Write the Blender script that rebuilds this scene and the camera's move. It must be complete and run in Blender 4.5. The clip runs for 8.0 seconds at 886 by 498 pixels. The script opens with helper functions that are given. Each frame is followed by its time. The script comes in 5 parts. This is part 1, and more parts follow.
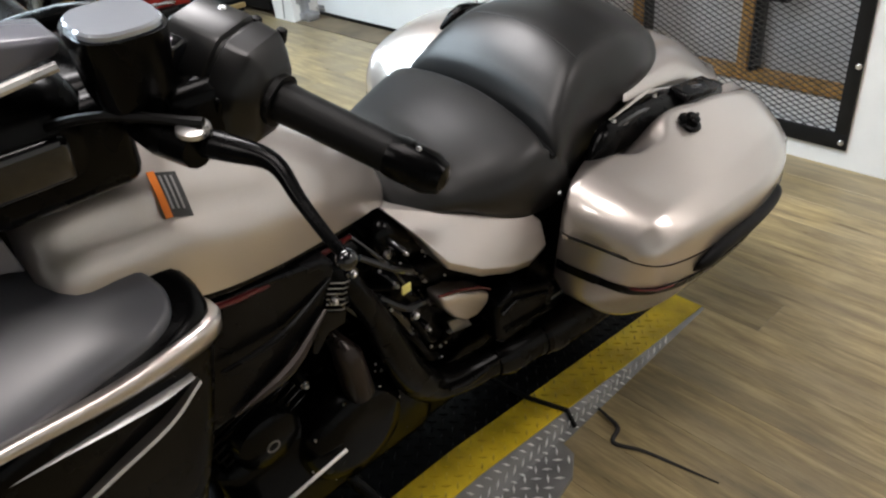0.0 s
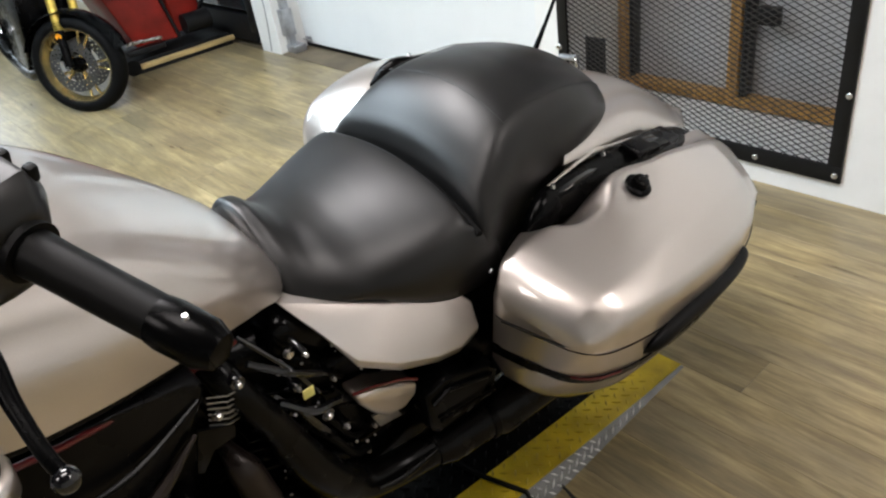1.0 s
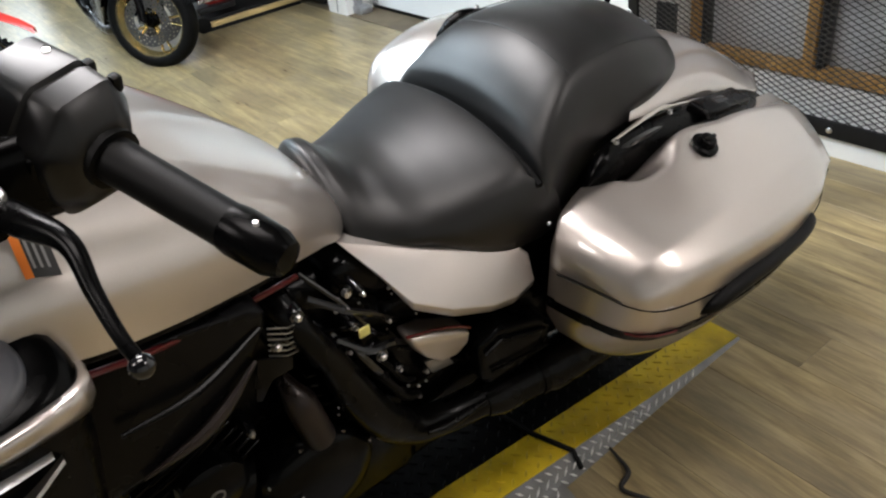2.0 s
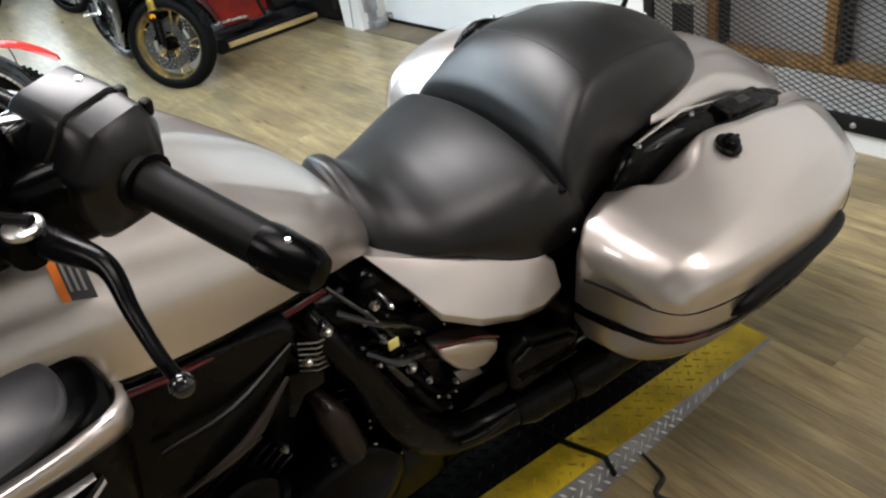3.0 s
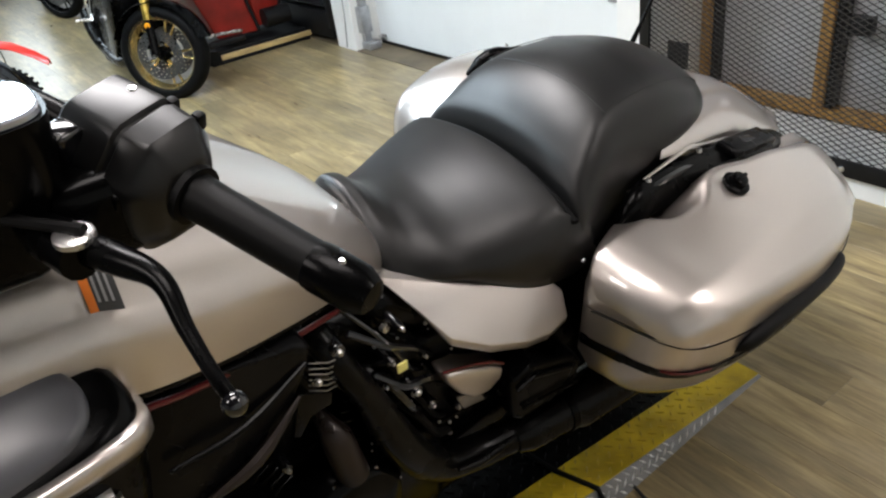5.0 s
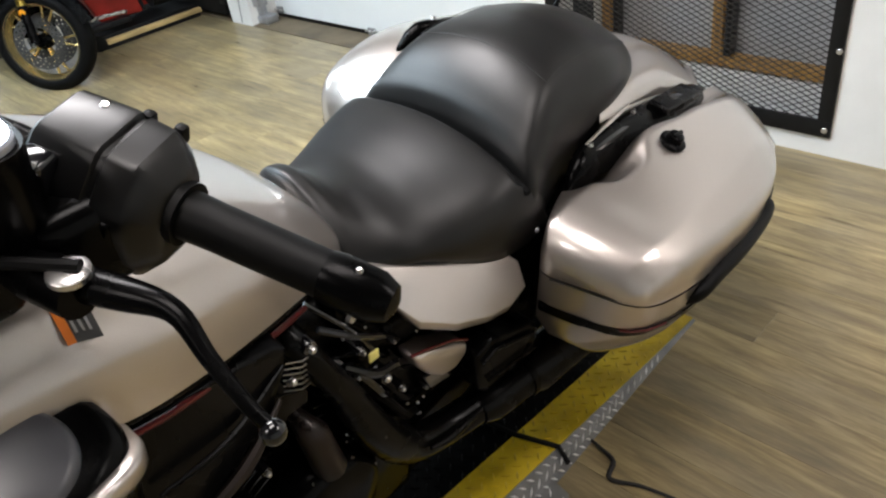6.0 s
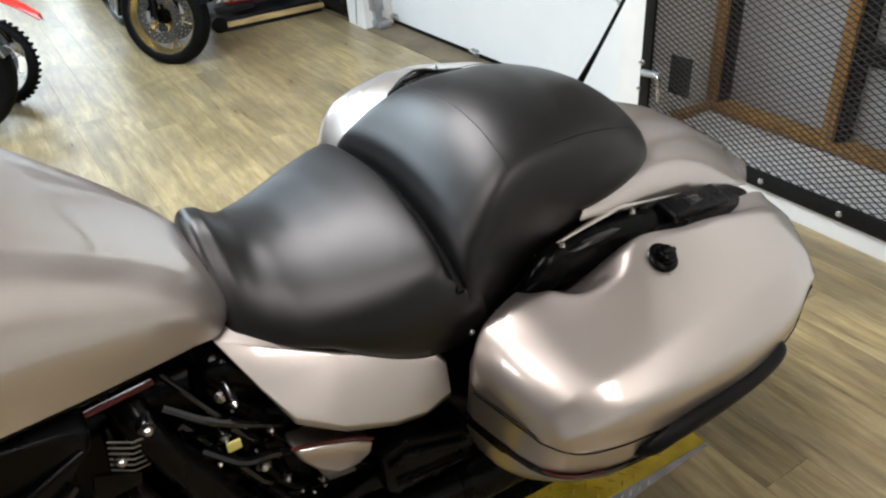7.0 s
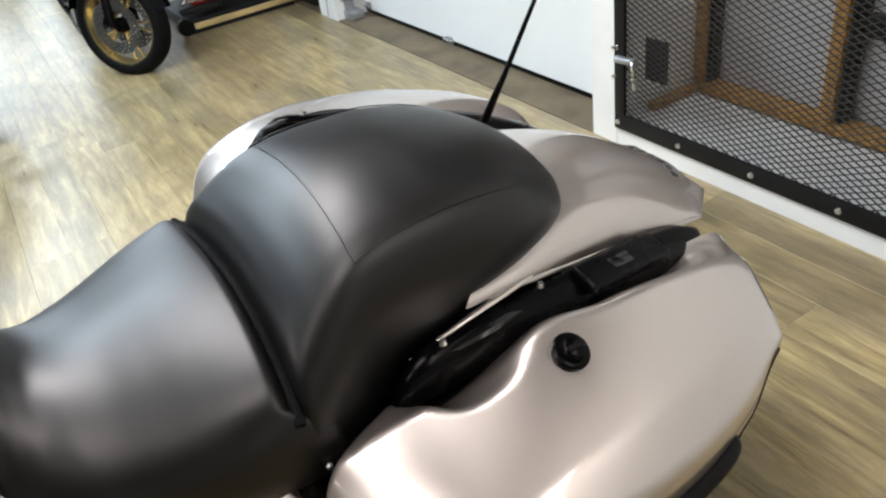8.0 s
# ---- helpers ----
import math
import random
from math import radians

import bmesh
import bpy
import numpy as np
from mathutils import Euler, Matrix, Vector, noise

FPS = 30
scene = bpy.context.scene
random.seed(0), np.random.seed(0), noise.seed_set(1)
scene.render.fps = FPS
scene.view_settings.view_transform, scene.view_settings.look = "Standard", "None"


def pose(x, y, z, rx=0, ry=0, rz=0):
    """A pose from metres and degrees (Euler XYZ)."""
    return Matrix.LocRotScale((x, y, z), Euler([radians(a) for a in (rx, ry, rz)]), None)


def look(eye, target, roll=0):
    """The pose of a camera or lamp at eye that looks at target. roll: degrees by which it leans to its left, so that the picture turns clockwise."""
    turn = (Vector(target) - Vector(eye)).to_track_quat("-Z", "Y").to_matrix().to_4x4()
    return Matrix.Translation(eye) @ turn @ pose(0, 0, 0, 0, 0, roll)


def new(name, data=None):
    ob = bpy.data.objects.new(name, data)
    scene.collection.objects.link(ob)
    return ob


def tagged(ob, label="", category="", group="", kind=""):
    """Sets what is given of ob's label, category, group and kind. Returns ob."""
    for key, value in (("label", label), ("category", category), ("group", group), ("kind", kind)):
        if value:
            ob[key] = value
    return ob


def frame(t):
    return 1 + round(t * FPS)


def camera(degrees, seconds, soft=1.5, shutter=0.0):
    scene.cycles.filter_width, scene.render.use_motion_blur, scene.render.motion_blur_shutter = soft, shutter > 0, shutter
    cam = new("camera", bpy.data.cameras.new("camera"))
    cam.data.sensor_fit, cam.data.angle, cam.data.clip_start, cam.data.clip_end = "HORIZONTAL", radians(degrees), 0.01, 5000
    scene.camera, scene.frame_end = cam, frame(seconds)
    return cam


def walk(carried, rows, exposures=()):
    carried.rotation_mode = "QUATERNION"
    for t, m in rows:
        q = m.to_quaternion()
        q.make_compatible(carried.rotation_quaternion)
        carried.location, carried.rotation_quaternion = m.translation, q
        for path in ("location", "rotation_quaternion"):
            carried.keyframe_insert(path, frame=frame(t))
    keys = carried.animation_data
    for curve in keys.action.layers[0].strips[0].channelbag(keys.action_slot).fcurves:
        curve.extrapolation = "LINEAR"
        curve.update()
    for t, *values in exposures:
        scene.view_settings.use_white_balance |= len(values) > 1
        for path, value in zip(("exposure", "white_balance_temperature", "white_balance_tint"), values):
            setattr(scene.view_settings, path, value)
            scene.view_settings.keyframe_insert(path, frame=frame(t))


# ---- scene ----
cam = camera(61.5, 8.0, soft=2.2)
PATH = [
    (0, (-0.197, 0.267, 1.422), (-1.499, 1.329, 0.338), -6.7),
    (0.2, (-0.197, 0.367, 1.431), (-1.506, 1.447, 0.374), -6.7),
    (0.3, (-0.194, 0.418, 1.436), (-1.531, 1.487, 0.402), -7.3),
    (0.4, (-0.198, 0.448, 1.429), (-1.554, 1.520, 0.423), -6.2),
    (0.5, (-0.197, 0.461, 1.432), (-1.571, 1.53, 0.448), -5.7),
    (0.7, (-0.203, 0.510, 1.433), (-1.610, 1.537, 0.450), -9.3),
    (0.8, (-0.205, 0.525, 1.428), (-1.598, 1.547, 0.420), -10.2),
    (1, (-0.211, 0.525, 1.432), (-1.562, 1.564, 0.385), -9.0),
    (1.2, (-0.205, 0.526, 1.435), (-1.588, 1.522, 0.388), -9.7),
    (1.5, (-0.212, 0.502, 1.423), (-1.629, 1.442, 0.37), -9.0),
    (1.7, (-0.195, 0.502, 1.403), (-1.609, 1.415, 0.323), -8.6),
    (2.8, (-0.199, 0.489, 1.408), (-1.659, 1.343, 0.342), -11.2),
    (3, (-0.198, 0.493, 1.407), (-1.66, 1.354, 0.349), -12.1),
    (3.5, (-0.19, 0.49, 1.411), (-1.67, 1.361, 0.386), -11.6),
    (4, (-0.18, 0.48, 1.416), (-1.683, 1.364, 0.436), -11.0),
    (4.2, (-0.191, 0.470, 1.418), (-1.694, 1.357, 0.440), -9.9),
    (5.3, (-0.265, 0.438, 1.419), (-1.689, 1.394, 0.391), -8.6),
    (5.5, (-0.292, 0.429, 1.437), (-1.696, 1.45, 0.445), -11.2),
    (5.7, (-0.302, 0.419, 1.439), (-1.649, 1.494, 0.425), -12.8),
    (6, (-0.302, 0.404, 1.444), (-1.557, 1.482, 0.32), -9.5),
    (6.2, (-0.298, 0.429, 1.442), (-1.543, 1.515, 0.314), -8.6),
    (6.5, (-0.309, 0.526, 1.423), (-1.649, 1.515, 0.316), -10.6),
    (6.8, (-0.267, 0.688, 1.417), (-1.712, 1.555, 0.340), -7.4),
    (7, (-0.27, 0.764, 1.427), (-1.728, 1.618, 0.357), -4.3),
    (7.2, (-0.274, 0.819, 1.421), (-1.772, 1.597, 0.349), -5.1),
    (7.5, (-0.302, 0.912, 1.423), (-1.774, 1.743, 0.354), -5.1),
    (7.7, (-0.345, 0.987, 1.407), (-1.808, 1.849, 0.350), -4.9),
    (8, (-0.393, 1.116, 1.413), (-1.858, 1.885, 0.29), -9.4),
]
walk(cam, [(t, look(eye, target, roll)) for t, eye, target, roll in PATH], exposures=[(0, -0.03), (8, -0.06)])

# ---- world and light ----
world = bpy.data.worlds.new("room_world")
scene.world = world
world.use_nodes = True
world.node_tree.nodes["Background"].inputs[0].default_value = (0.75, 0.82, 1.0, 1)
world.node_tree.nodes["Background"].inputs[1].default_value = 0.02


# ---- materials ----
def mat(name, color, rough=0.5, metal=0.0, coat=0.0, var=0.0, scale=8.0, bump=0.0, bscale=200.0, spec=0.5, rvar=0.0, rnd=0.0, coat_rough=0.03, coat_ior=1.5, aniso=(1, 1, 1)):
    m = bpy.data.materials.new(name)
    m.use_nodes = True
    nt = m.node_tree
    n, l = nt.nodes, nt.links
    b = n["Principled BSDF"]
    b.inputs["Base Color"].default_value = (*color, 1)
    b.inputs["Roughness"].default_value = rough
    b.inputs["Metallic"].default_value = metal
    b.inputs["Coat Weight"].default_value = coat
    b.inputs["Coat Roughness"].default_value = coat_rough
    b.inputs["Coat IOR"].default_value = coat_ior
    b.inputs["Specular IOR Level"].default_value = spec
    tc = n.new("ShaderNodeTexCoord")
    mp = n.new("ShaderNodeMapping")
    mp.inputs["Scale"].default_value = aniso
    l.new(tc.outputs["Object"], mp.inputs[0])
    nz = n.new("ShaderNodeTexNoise")
    nz.inputs["Scale"].default_value = scale
    nz.inputs["Detail"].default_value = 6
    l.new(mp.outputs[0], nz.inputs["Vector"])
    src = None
    if var or rnd:
        hsv = n.new("ShaderNodeHueSaturation")
        hsv.inputs["Color"].default_value = (*color, 1)
        mr = n.new("ShaderNodeMapRange")
        mr.inputs[1].default_value, mr.inputs[2].default_value = 0.3, 0.7
        mr.inputs[3].default_value, mr.inputs[4].default_value = 1 - var, 1 + var
        l.new(nz.outputs["Fac"], mr.inputs[0])
        val = mr.outputs[0]
        if rnd:
            oi = n.new("ShaderNodeObjectInfo")
            r2 = n.new("ShaderNodeMapRange")
            r2.inputs[3].default_value, r2.inputs[4].default_value = 1 - rnd, 1 + rnd
            l.new(oi.outputs["Random"], r2.inputs[0])
            mu = n.new("ShaderNodeMath")
            mu.operation = "MULTIPLY"
            l.new(val, mu.inputs[0]), l.new(r2.outputs[0], mu.inputs[1])
            val = mu.outputs[0]
        l.new(val, hsv.inputs["Value"])
        l.new(hsv.outputs[0], b.inputs["Base Color"])
    if rvar:
        rr = n.new("ShaderNodeMapRange")
        rr.inputs[1].default_value, rr.inputs[2].default_value = 0.3, 0.7
        rr.inputs[3].default_value, rr.inputs[4].default_value = max(0.02, rough - rvar), min(1, rough + rvar)
        l.new(nz.outputs["Fac"], rr.inputs[0])
        l.new(rr.outputs[0], b.inputs["Roughness"])
    if bump:
        bz = n.new("ShaderNodeTexNoise")
        bz.inputs["Scale"].default_value = bscale
        bz.inputs["Detail"].default_value = 3
        l.new(tc.outputs["Object"], bz.inputs["Vector"])
        bp = n.new("ShaderNodeBump")
        bp.inputs["Strength"].default_value = bump
        bp.inputs["Distance"].default_value = min(0.002, 0.12 / bscale)
        l.new(bz.outputs["Fac"], bp.inputs["Height"])
        l.new(bp.outputs[0], b.inputs["Normal"])
    return m


def glow(name, color, strength):
    m = bpy.data.materials.new(name)
    m.use_nodes = True
    b = m.node_tree.nodes["Principled BSDF"]
    b.inputs["Base Color"].default_value = (0.9, 0.9, 0.9, 1)
    b.inputs["Emission Color"].default_value = (*color, 1)
    b.inputs["Emission Strength"].default_value = strength
    return m


def plank_material():
    m = bpy.data.materials.new("weathered_plank")
    m.use_nodes = True
    n, l = m.node_tree.nodes, m.node_tree.links
    b = n["Principled BSDF"]
    tc, oi = n.new("ShaderNodeTexCoord"), n.new("ShaderNodeObjectInfo")
    geo = n.new("ShaderNodeNewGeometry")
    add = n.new("ShaderNodeVectorMath")
    add.operation = "MULTIPLY_ADD"
    add.inputs[1].default_value = (1, 1, 1)
    cx = n.new("ShaderNodeMath")
    cx.operation = "ADD"
    l.new(oi.outputs["Random"], cx.inputs[0]), l.new(geo.outputs["Random Per Island"], cx.inputs[1])
    cm = n.new("ShaderNodeMath")
    cm.operation = "MULTIPLY"
    cm.inputs[1].default_value = 37.0
    l.new(cx.outputs[0], cm.inputs[0])
    l.new(tc.outputs["Object"], add.inputs[0]), l.new(cm.outputs[0], add.inputs[2])
    st = n.new("ShaderNodeMapping")
    st.inputs["Scale"].default_value = (1.5, 13.0, 1)
    l.new(add.outputs[0], st.inputs[0])
    g1 = n.new("ShaderNodeTexNoise")
    g1.inputs["Roughness"].default_value = 0.58
    g1.inputs["Scale"].default_value, g1.inputs["Detail"].default_value, g1.inputs["Distortion"].default_value = 2.1, 10, 0.6
    l.new(st.outputs[0], g1.inputs["Vector"])
    g2 = n.new("ShaderNodeTexNoise")
    g2.inputs["Scale"].default_value, g2.inputs["Detail"].default_value = 3.2, 4
    st2 = n.new("ShaderNodeMapping")
    st2.inputs["Scale"].default_value = (0.55, 2.6, 1)
    l.new(add.outputs[0], st2.inputs[0])
    l.new(st2.outputs[0], g2.inputs["Vector"])
    ramp = n.new("ShaderNodeValToRGB")
    e = ramp.color_ramp.elements
    e[0].position, e[0].color = 0.29, (0.175, 0.134, 0.074, 1)
    e[1].position, e[1].color = 0.67, (0.46, 0.362, 0.190, 1)
    mid = e.new(0.46)
    mid.color = (0.295, 0.228, 0.113, 1)
    l.new(g1.outputs["Fac"], ramp.inputs[0])
    grey = n.new("ShaderNodeMix")
    grey.data_type = "RGBA"
    grey.inputs["B"].default_value = (0.215, 0.178, 0.118, 1)
    mrg = n.new("ShaderNodeMapRange")
    mrg.inputs[1].default_value, mrg.inputs[2].default_value, mrg.inputs[3].default_value, mrg.inputs[4].default_value = 0.40, 0.66, 0.0, 0.6
    l.new(g2.outputs["Fac"], mrg.inputs[0])
    l.new(mrg.outputs[0], grey.inputs["Factor"])
    l.new(ramp.outputs[0], grey.inputs["A"])
    hsv = n.new("ShaderNodeHueSaturation")
    fr = n.new("ShaderNodeMath")
    fr.operation = "FRACT"
    l.new(cx.outputs[0], fr.inputs[0])
    vv = n.new("ShaderNodeMapRange")
    vv.inputs[3].default_value, vv.inputs[4].default_value = 0.82, 1.12
    l.new(fr.outputs[0], vv.inputs[0])
    l.new(vv.outputs[0], hsv.inputs["Value"])
    l.new(grey.outputs["Result"], hsv.inputs["Color"])
    fib = n.new("ShaderNodeTexNoise")
    fib.inputs["Scale"].default_value, fib.inputs["Detail"].default_value, fib.inputs["Roughness"].default_value = 9.0, 8, 0.7
    fm = n.new("ShaderNodeMapping")
    fm.inputs["Scale"].default_value = (1.6, 16.0, 1)
    l.new(add.outputs[0], fm.inputs[0]), l.new(fm.outputs[0], fib.inputs["Vector"])
    fr2 = n.new("ShaderNodeMapRange")
    fr2.inputs[1].default_value, fr2.inputs[2].default_value, fr2.inputs[3].default_value, fr2.inputs[4].default_value = 0.32, 0.68, 0.80, 1.16
    l.new(fib.outputs["Fac"], fr2.inputs[0])
    fibre = n.new("ShaderNodeMix")
    fibre.data_type, fibre.blend_type = "RGBA", "MULTIPLY"
    fibre.inputs["Factor"].default_value = 1.0
    l.new(hsv.outputs[0], fibre.inputs["A"]), l.new(fr2.outputs[0], fibre.inputs["B"])
    # dark knots
    vo = n.new("ShaderNodeTexVoronoi")
    vo.inputs["Scale"].default_value = 1.0
    km = n.new("ShaderNodeMapping")
    km.inputs["Scale"].default_value = (0.9, 2.6, 1)
    l.new(add.outputs[0], km.inputs[0]), l.new(km.outputs[0], vo.inputs["Vector"])
    kr = n.new("ShaderNodeMapRange")
    kr.inputs[1].default_value, kr.inputs[2].default_value, kr.inputs[3].default_value, kr.inputs[4].default_value = 0.008, 0.032, 0.55, 1.0
    l.new(vo.outputs["Distance"], kr.inputs[0])
    knot = n.new("ShaderNodeMix")
    knot.data_type, knot.blend_type = "RGBA", "MULTIPLY"
    knot.inputs["Factor"].default_value = 1.0
    l.new(fibre.outputs["Result"], knot.inputs["A"]), l.new(kr.outputs[0], knot.inputs["B"])
    sn = n.new("ShaderNodeTexNoise")
    sn.inputs["Scale"].default_value, sn.inputs["Detail"].default_value, sn.inputs["Distortion"].default_value = 2.1, 5, 1.2
    l.new(geo.outputs["Position"], sn.inputs["Vector"])
    sm = n.new("ShaderNodeMapRange")
    sm.inputs[1].default_value, sm.inputs[2].default_value, sm.inputs[3].default_value, sm.inputs[4].default_value = 0.36, 0.58, 0.82, 1.04
    l.new(sn.outputs["Fac"], sm.inputs[0])
    stain = n.new("ShaderNodeMix")
    stain.data_type, stain.blend_type = "RGBA", "MULTIPLY"
    stain.inputs["Factor"].default_value = 1.0
    l.new(knot.outputs["Result"], stain.inputs["A"]), l.new(sm.outputs[0], stain.inputs["B"])
    l.new(stain.outputs["Result"], b.inputs["Base Color"])
    ro = n.new("ShaderNodeMapRange")
    ro.inputs[3].default_value, ro.inputs[4].default_value = 0.25, 0.33
    l.new(g1.outputs["Fac"], ro.inputs[0]), l.new(ro.outputs[0], b.inputs["Roughness"])
    bp = n.new("ShaderNodeBump")
    bp.inputs["Strength"].default_value, bp.inputs["Distance"].default_value = 0.12, 0.002
    l.new(g1.outputs["Fac"], bp.inputs["Height"]), l.new(bp.outputs[0], b.inputs["Normal"])
    return m


PLANK = plank_material()
SILVER = mat("champagne_silver_paint", (0.55, 0.500, 0.459), 0.36, 0.88, 1.0, var=0.03, scale=900, coat_rough=0.04, coat_ior=1.9)
SILVER2 = mat("silver_paint", (0.55, 0.55, 0.56), 0.32, 0.7, 0.6, var=0.03, scale=800)
VINYL = mat("black_seat_vinyl", (0.0025, 0.0023, 0.0022), 0.40, 0.0, 0.0, var=0.12, scale=14, bump=0.35, bscale=500, rvar=0.03, spec=0.5)
CREASE_SHADE = mat("crease_shade_black", (0.003, 0.003, 0.003), 0.8, spec=0.1)
BLACK = mat("black_plastic", (0.0012, 0.0012, 0.0013), 0.25, var=0.2, scale=20, bump=0.1, bscale=600, rvar=0.06, spec=0.10)
CAPTOP = mat("satin_black_cap", (0.004, 0.0039, 0.004), 0.33, var=0.15, scale=20, bump=0.08, bscale=500, rvar=0.05, spec=0.42)
LIDGLOSS = mat("satin_gloss_lid", (0.06, 0.061, 0.07), 0.36, 0.0, 0.0, var=0.15, scale=6, rvar=0.06, spec=0.8)
GLOSS = mat("gloss_black", (0.004, 0.004, 0.005), 0.12, 0.0, 0.4, var=0.1, scale=10, rvar=0.05)
RUBBER = mat("black_rubber", (0.0025, 0.0025, 0.0025), 0.5, var=0.25, scale=30, bump=0.25, bscale=500, spec=0.16)
TYRE = mat("tyre_rubber", (0.003, 0.003, 0.0032), 0.65, var=0.3, scale=25, bump=0.3, bscale=250, spec=0.1)
ENGINE = mat("black_engine_enamel", (0.0016, 0.0016, 0.0016), 0.2, 0.0, var=0.3, scale=18, bump=0.2, bscale=300, rvar=0.08, spec=0.11)
FIN = mat("machined_fin_edge", (0.32, 0.315, 0.31), 0.35, 0.9, var=0.1, scale=60)
STEEL = mat("bright_steel", (0.62, 0.61, 0.60), 0.28, 0.95, var=0.1, scale=40, rvar=0.1)
PIPE = mat("satin_black_exhaust", (0.003, 0.0028, 0.0026), 0.25, 0.0, var=0.2, scale=12, rvar=0.08, spec=0.14)
SATIN = mat("satin_black_panel", (0.003, 0.003, 0.0033), 0.27, 0.0, var=0.2, scale=14, bump=0.08, bscale=500, rvar=0.06, spec=0.11)
BROWN = mat("brown_metal", (0.025, 0.018, 0.015), 0.35, 0.5, var=0.3, scale=14, rvar=0.1)
RED = mat("dark_red_stripe", (0.10, 0.005, 0.006), 0.3, 0.2, 0.5, var=0.05)
ORANGE = mat("orange_label", (0.85, 0.22, 0.02), 0.5, var=0.04)
LABEL = mat("black_label", (0.03, 0.03, 0.03), 0.4, var=0.1)
LABELG = mat("grey_print", (0.30, 0.30, 0.30), 0.5, var=0.1)
PALE = mat("lid_painted_reflection", (0.55, 0.58, 0.64), 0.12, 0.6, 0.5, var=0.05)
YELLOWTAG = mat("pale_yellow_tag", (0.85, 0.78, 0.25), 0.5, var=0.05)
LIFTBLACK = mat("worn_black_tread", (0.002, 0.002, 0.002), 0.40, 0.0, var=0.4, scale=9, bump=0.2, bscale=120, rvar=0.12, spec=0.09)
LIFTYELLOW = mat("worn_yellow_paint", (0.48, 0.345, 0.012), 0.45, 0.0, var=0.3, scale=11, bump=0.2, bscale=150, rvar=0.1)
# lugs a little darker than the yellow strip they stand on
LUGYELLOW = mat("darker_yellow_lug", (0.42, 0.30, 0.011), 0.4, var=0.4, scale=30, rvar=0.1)
LEDGE = mat("grey_satin_plastic", (0.12, 0.12, 0.14), 0.25, var=0.1, scale=12)
LUGSTEEL = mat("bright_tread_lug", (0.80, 0.80, 0.79), 0.34, 0.35, var=0.15, scale=40, rvar=0.1)
LIFTSTEEL = mat("aluminium_tread_plate", (0.20, 0.20, 0.20), 0.45, 0.5, var=0.25, scale=16, bump=0.15, bscale=200, rvar=0.12)
WHITE = mat("white_paint", (0.80, 0.80, 0.78), 0.45, var=0.05, scale=5, bump=0.06, bscale=90)
DOORWHITE = mat("white_door_panel", (0.78, 0.80, 0.80), 0.4, var=0.03, scale=3, bump=0.1, bscale=160)
WALLGREY = mat("grey_white_wall", (0.62, 0.62, 0.63), 0.6, var=0.08, scale=3, bump=0.1, bscale=60)
PANELGREY = mat("grey_panel", (0.50, 0.50, 0.51), 0.5, var=0.08, scale=4, bump=0.05, bscale=80)
MIDWALL = mat("mid_grey_wall", (0.22, 0.22, 0.22), 0.7, var=0.06, scale=2)
CEIL = mat("ceiling_paint", (0.13, 0.13, 0.13), 0.8, var=0.04, scale=2)
WOOD = mat("orange_pine", (0.42, 0.225, 0.06), 0.5, var=0.35, scale=5, bump=0.2, bscale=80, aniso=(9, 9, 1))
WOODPALE = mat("raw_pine_skid", (0.50, 0.36, 0.16), 0.6, var=0.25, scale=6, bump=0.2, bscale=90, aniso=(6, 1, 6))
# iron black, also used as painted shade beside the pine studs
IRON = mat("dark_iron_and_stud_shade", (0.007, 0.007, 0.0075), 0.5, 0.0, var=0.3, scale=15, bump=0.2, bscale=120, spec=0.22)
MESHM = mat("rusty_dark_mesh", (0.045, 0.042, 0.040), 0.45, 0.4, var=0.35, scale=6, rvar=0.1)
DISC = mat("brake_disc_steel", (0.20, 0.20, 0.20), 0.4, 0.7, var=0.25, scale=90, rvar=0.1)
GALV = mat("galvanised_steel", (0.42, 0.43, 0.45), 0.42, 0.8, var=0.2, scale=20, rvar=0.1)
GOLD = mat("gold_anodised", (0.66, 0.52, 0.25), 0.26, 0.9, var=0.08, scale=30)
GOLDLIP = mat("polished_gold_lip", (0.86, 0.76, 0.50), 0.2, 0.9, var=0.05, scale=30)
GOLDP = mat("gold_fork_tube", (0.62, 0.45, 0.09), 0.3, 0.7, var=0.05)
REDP = mat("red_enamel", (0.21, 0.013, 0.008), 0.4, 0.0, 0.0, var=0.45, scale=5, rvar=0.1, spec=0.3)
REDF = mat("red_plastic", (0.62, 0.03, 0.02), 0.3, var=0.05)
AMBER = mat("amber_reflector", (0.8, 0.32, 0.02), 0.2, var=0.05)
GREEN = mat("green_plastic", (0.05, 0.25, 0.10), 0.4, var=0.05)
CRACK = mat("dark_cable", (0.012, 0.011, 0.01), 0.6, var=0.2)
CONCRETE = mat("stained_threshold", (0.135, 0.105, 0.066), 0.7, var=0.35, scale=5, bump=0.3, bscale=70)
GLASSD = mat("dark_glass", (0.02, 0.02, 0.022), 0.08, var=0.1)
LED_W = glow("lamp_warm_white", (1.0, 0.925, 0.90), 12.5)
LED_M = glow("lamp_neutral_white", (1.0, 0.96, 0.97), 35.0)
LED_C = glow("lamp_cool_white", (0.74, 0.885, 1.0), 39.0)


# ---- mesh helpers ----
def mesh_from(bm, name, material, smooth=True, sharp=40):
    bmesh.ops.recalc_face_normals(bm, faces=bm.faces[:])
    me = bpy.data.meshes.new(name)
    bm.to_mesh(me)
    bm.free()
    me.materials.append(material)
    if smooth:
        me.polygons.foreach_set("use_smooth", [True] * len(me.polygons))
        me.set_sharp_from_angle(angle=radians(sharp))
    return me


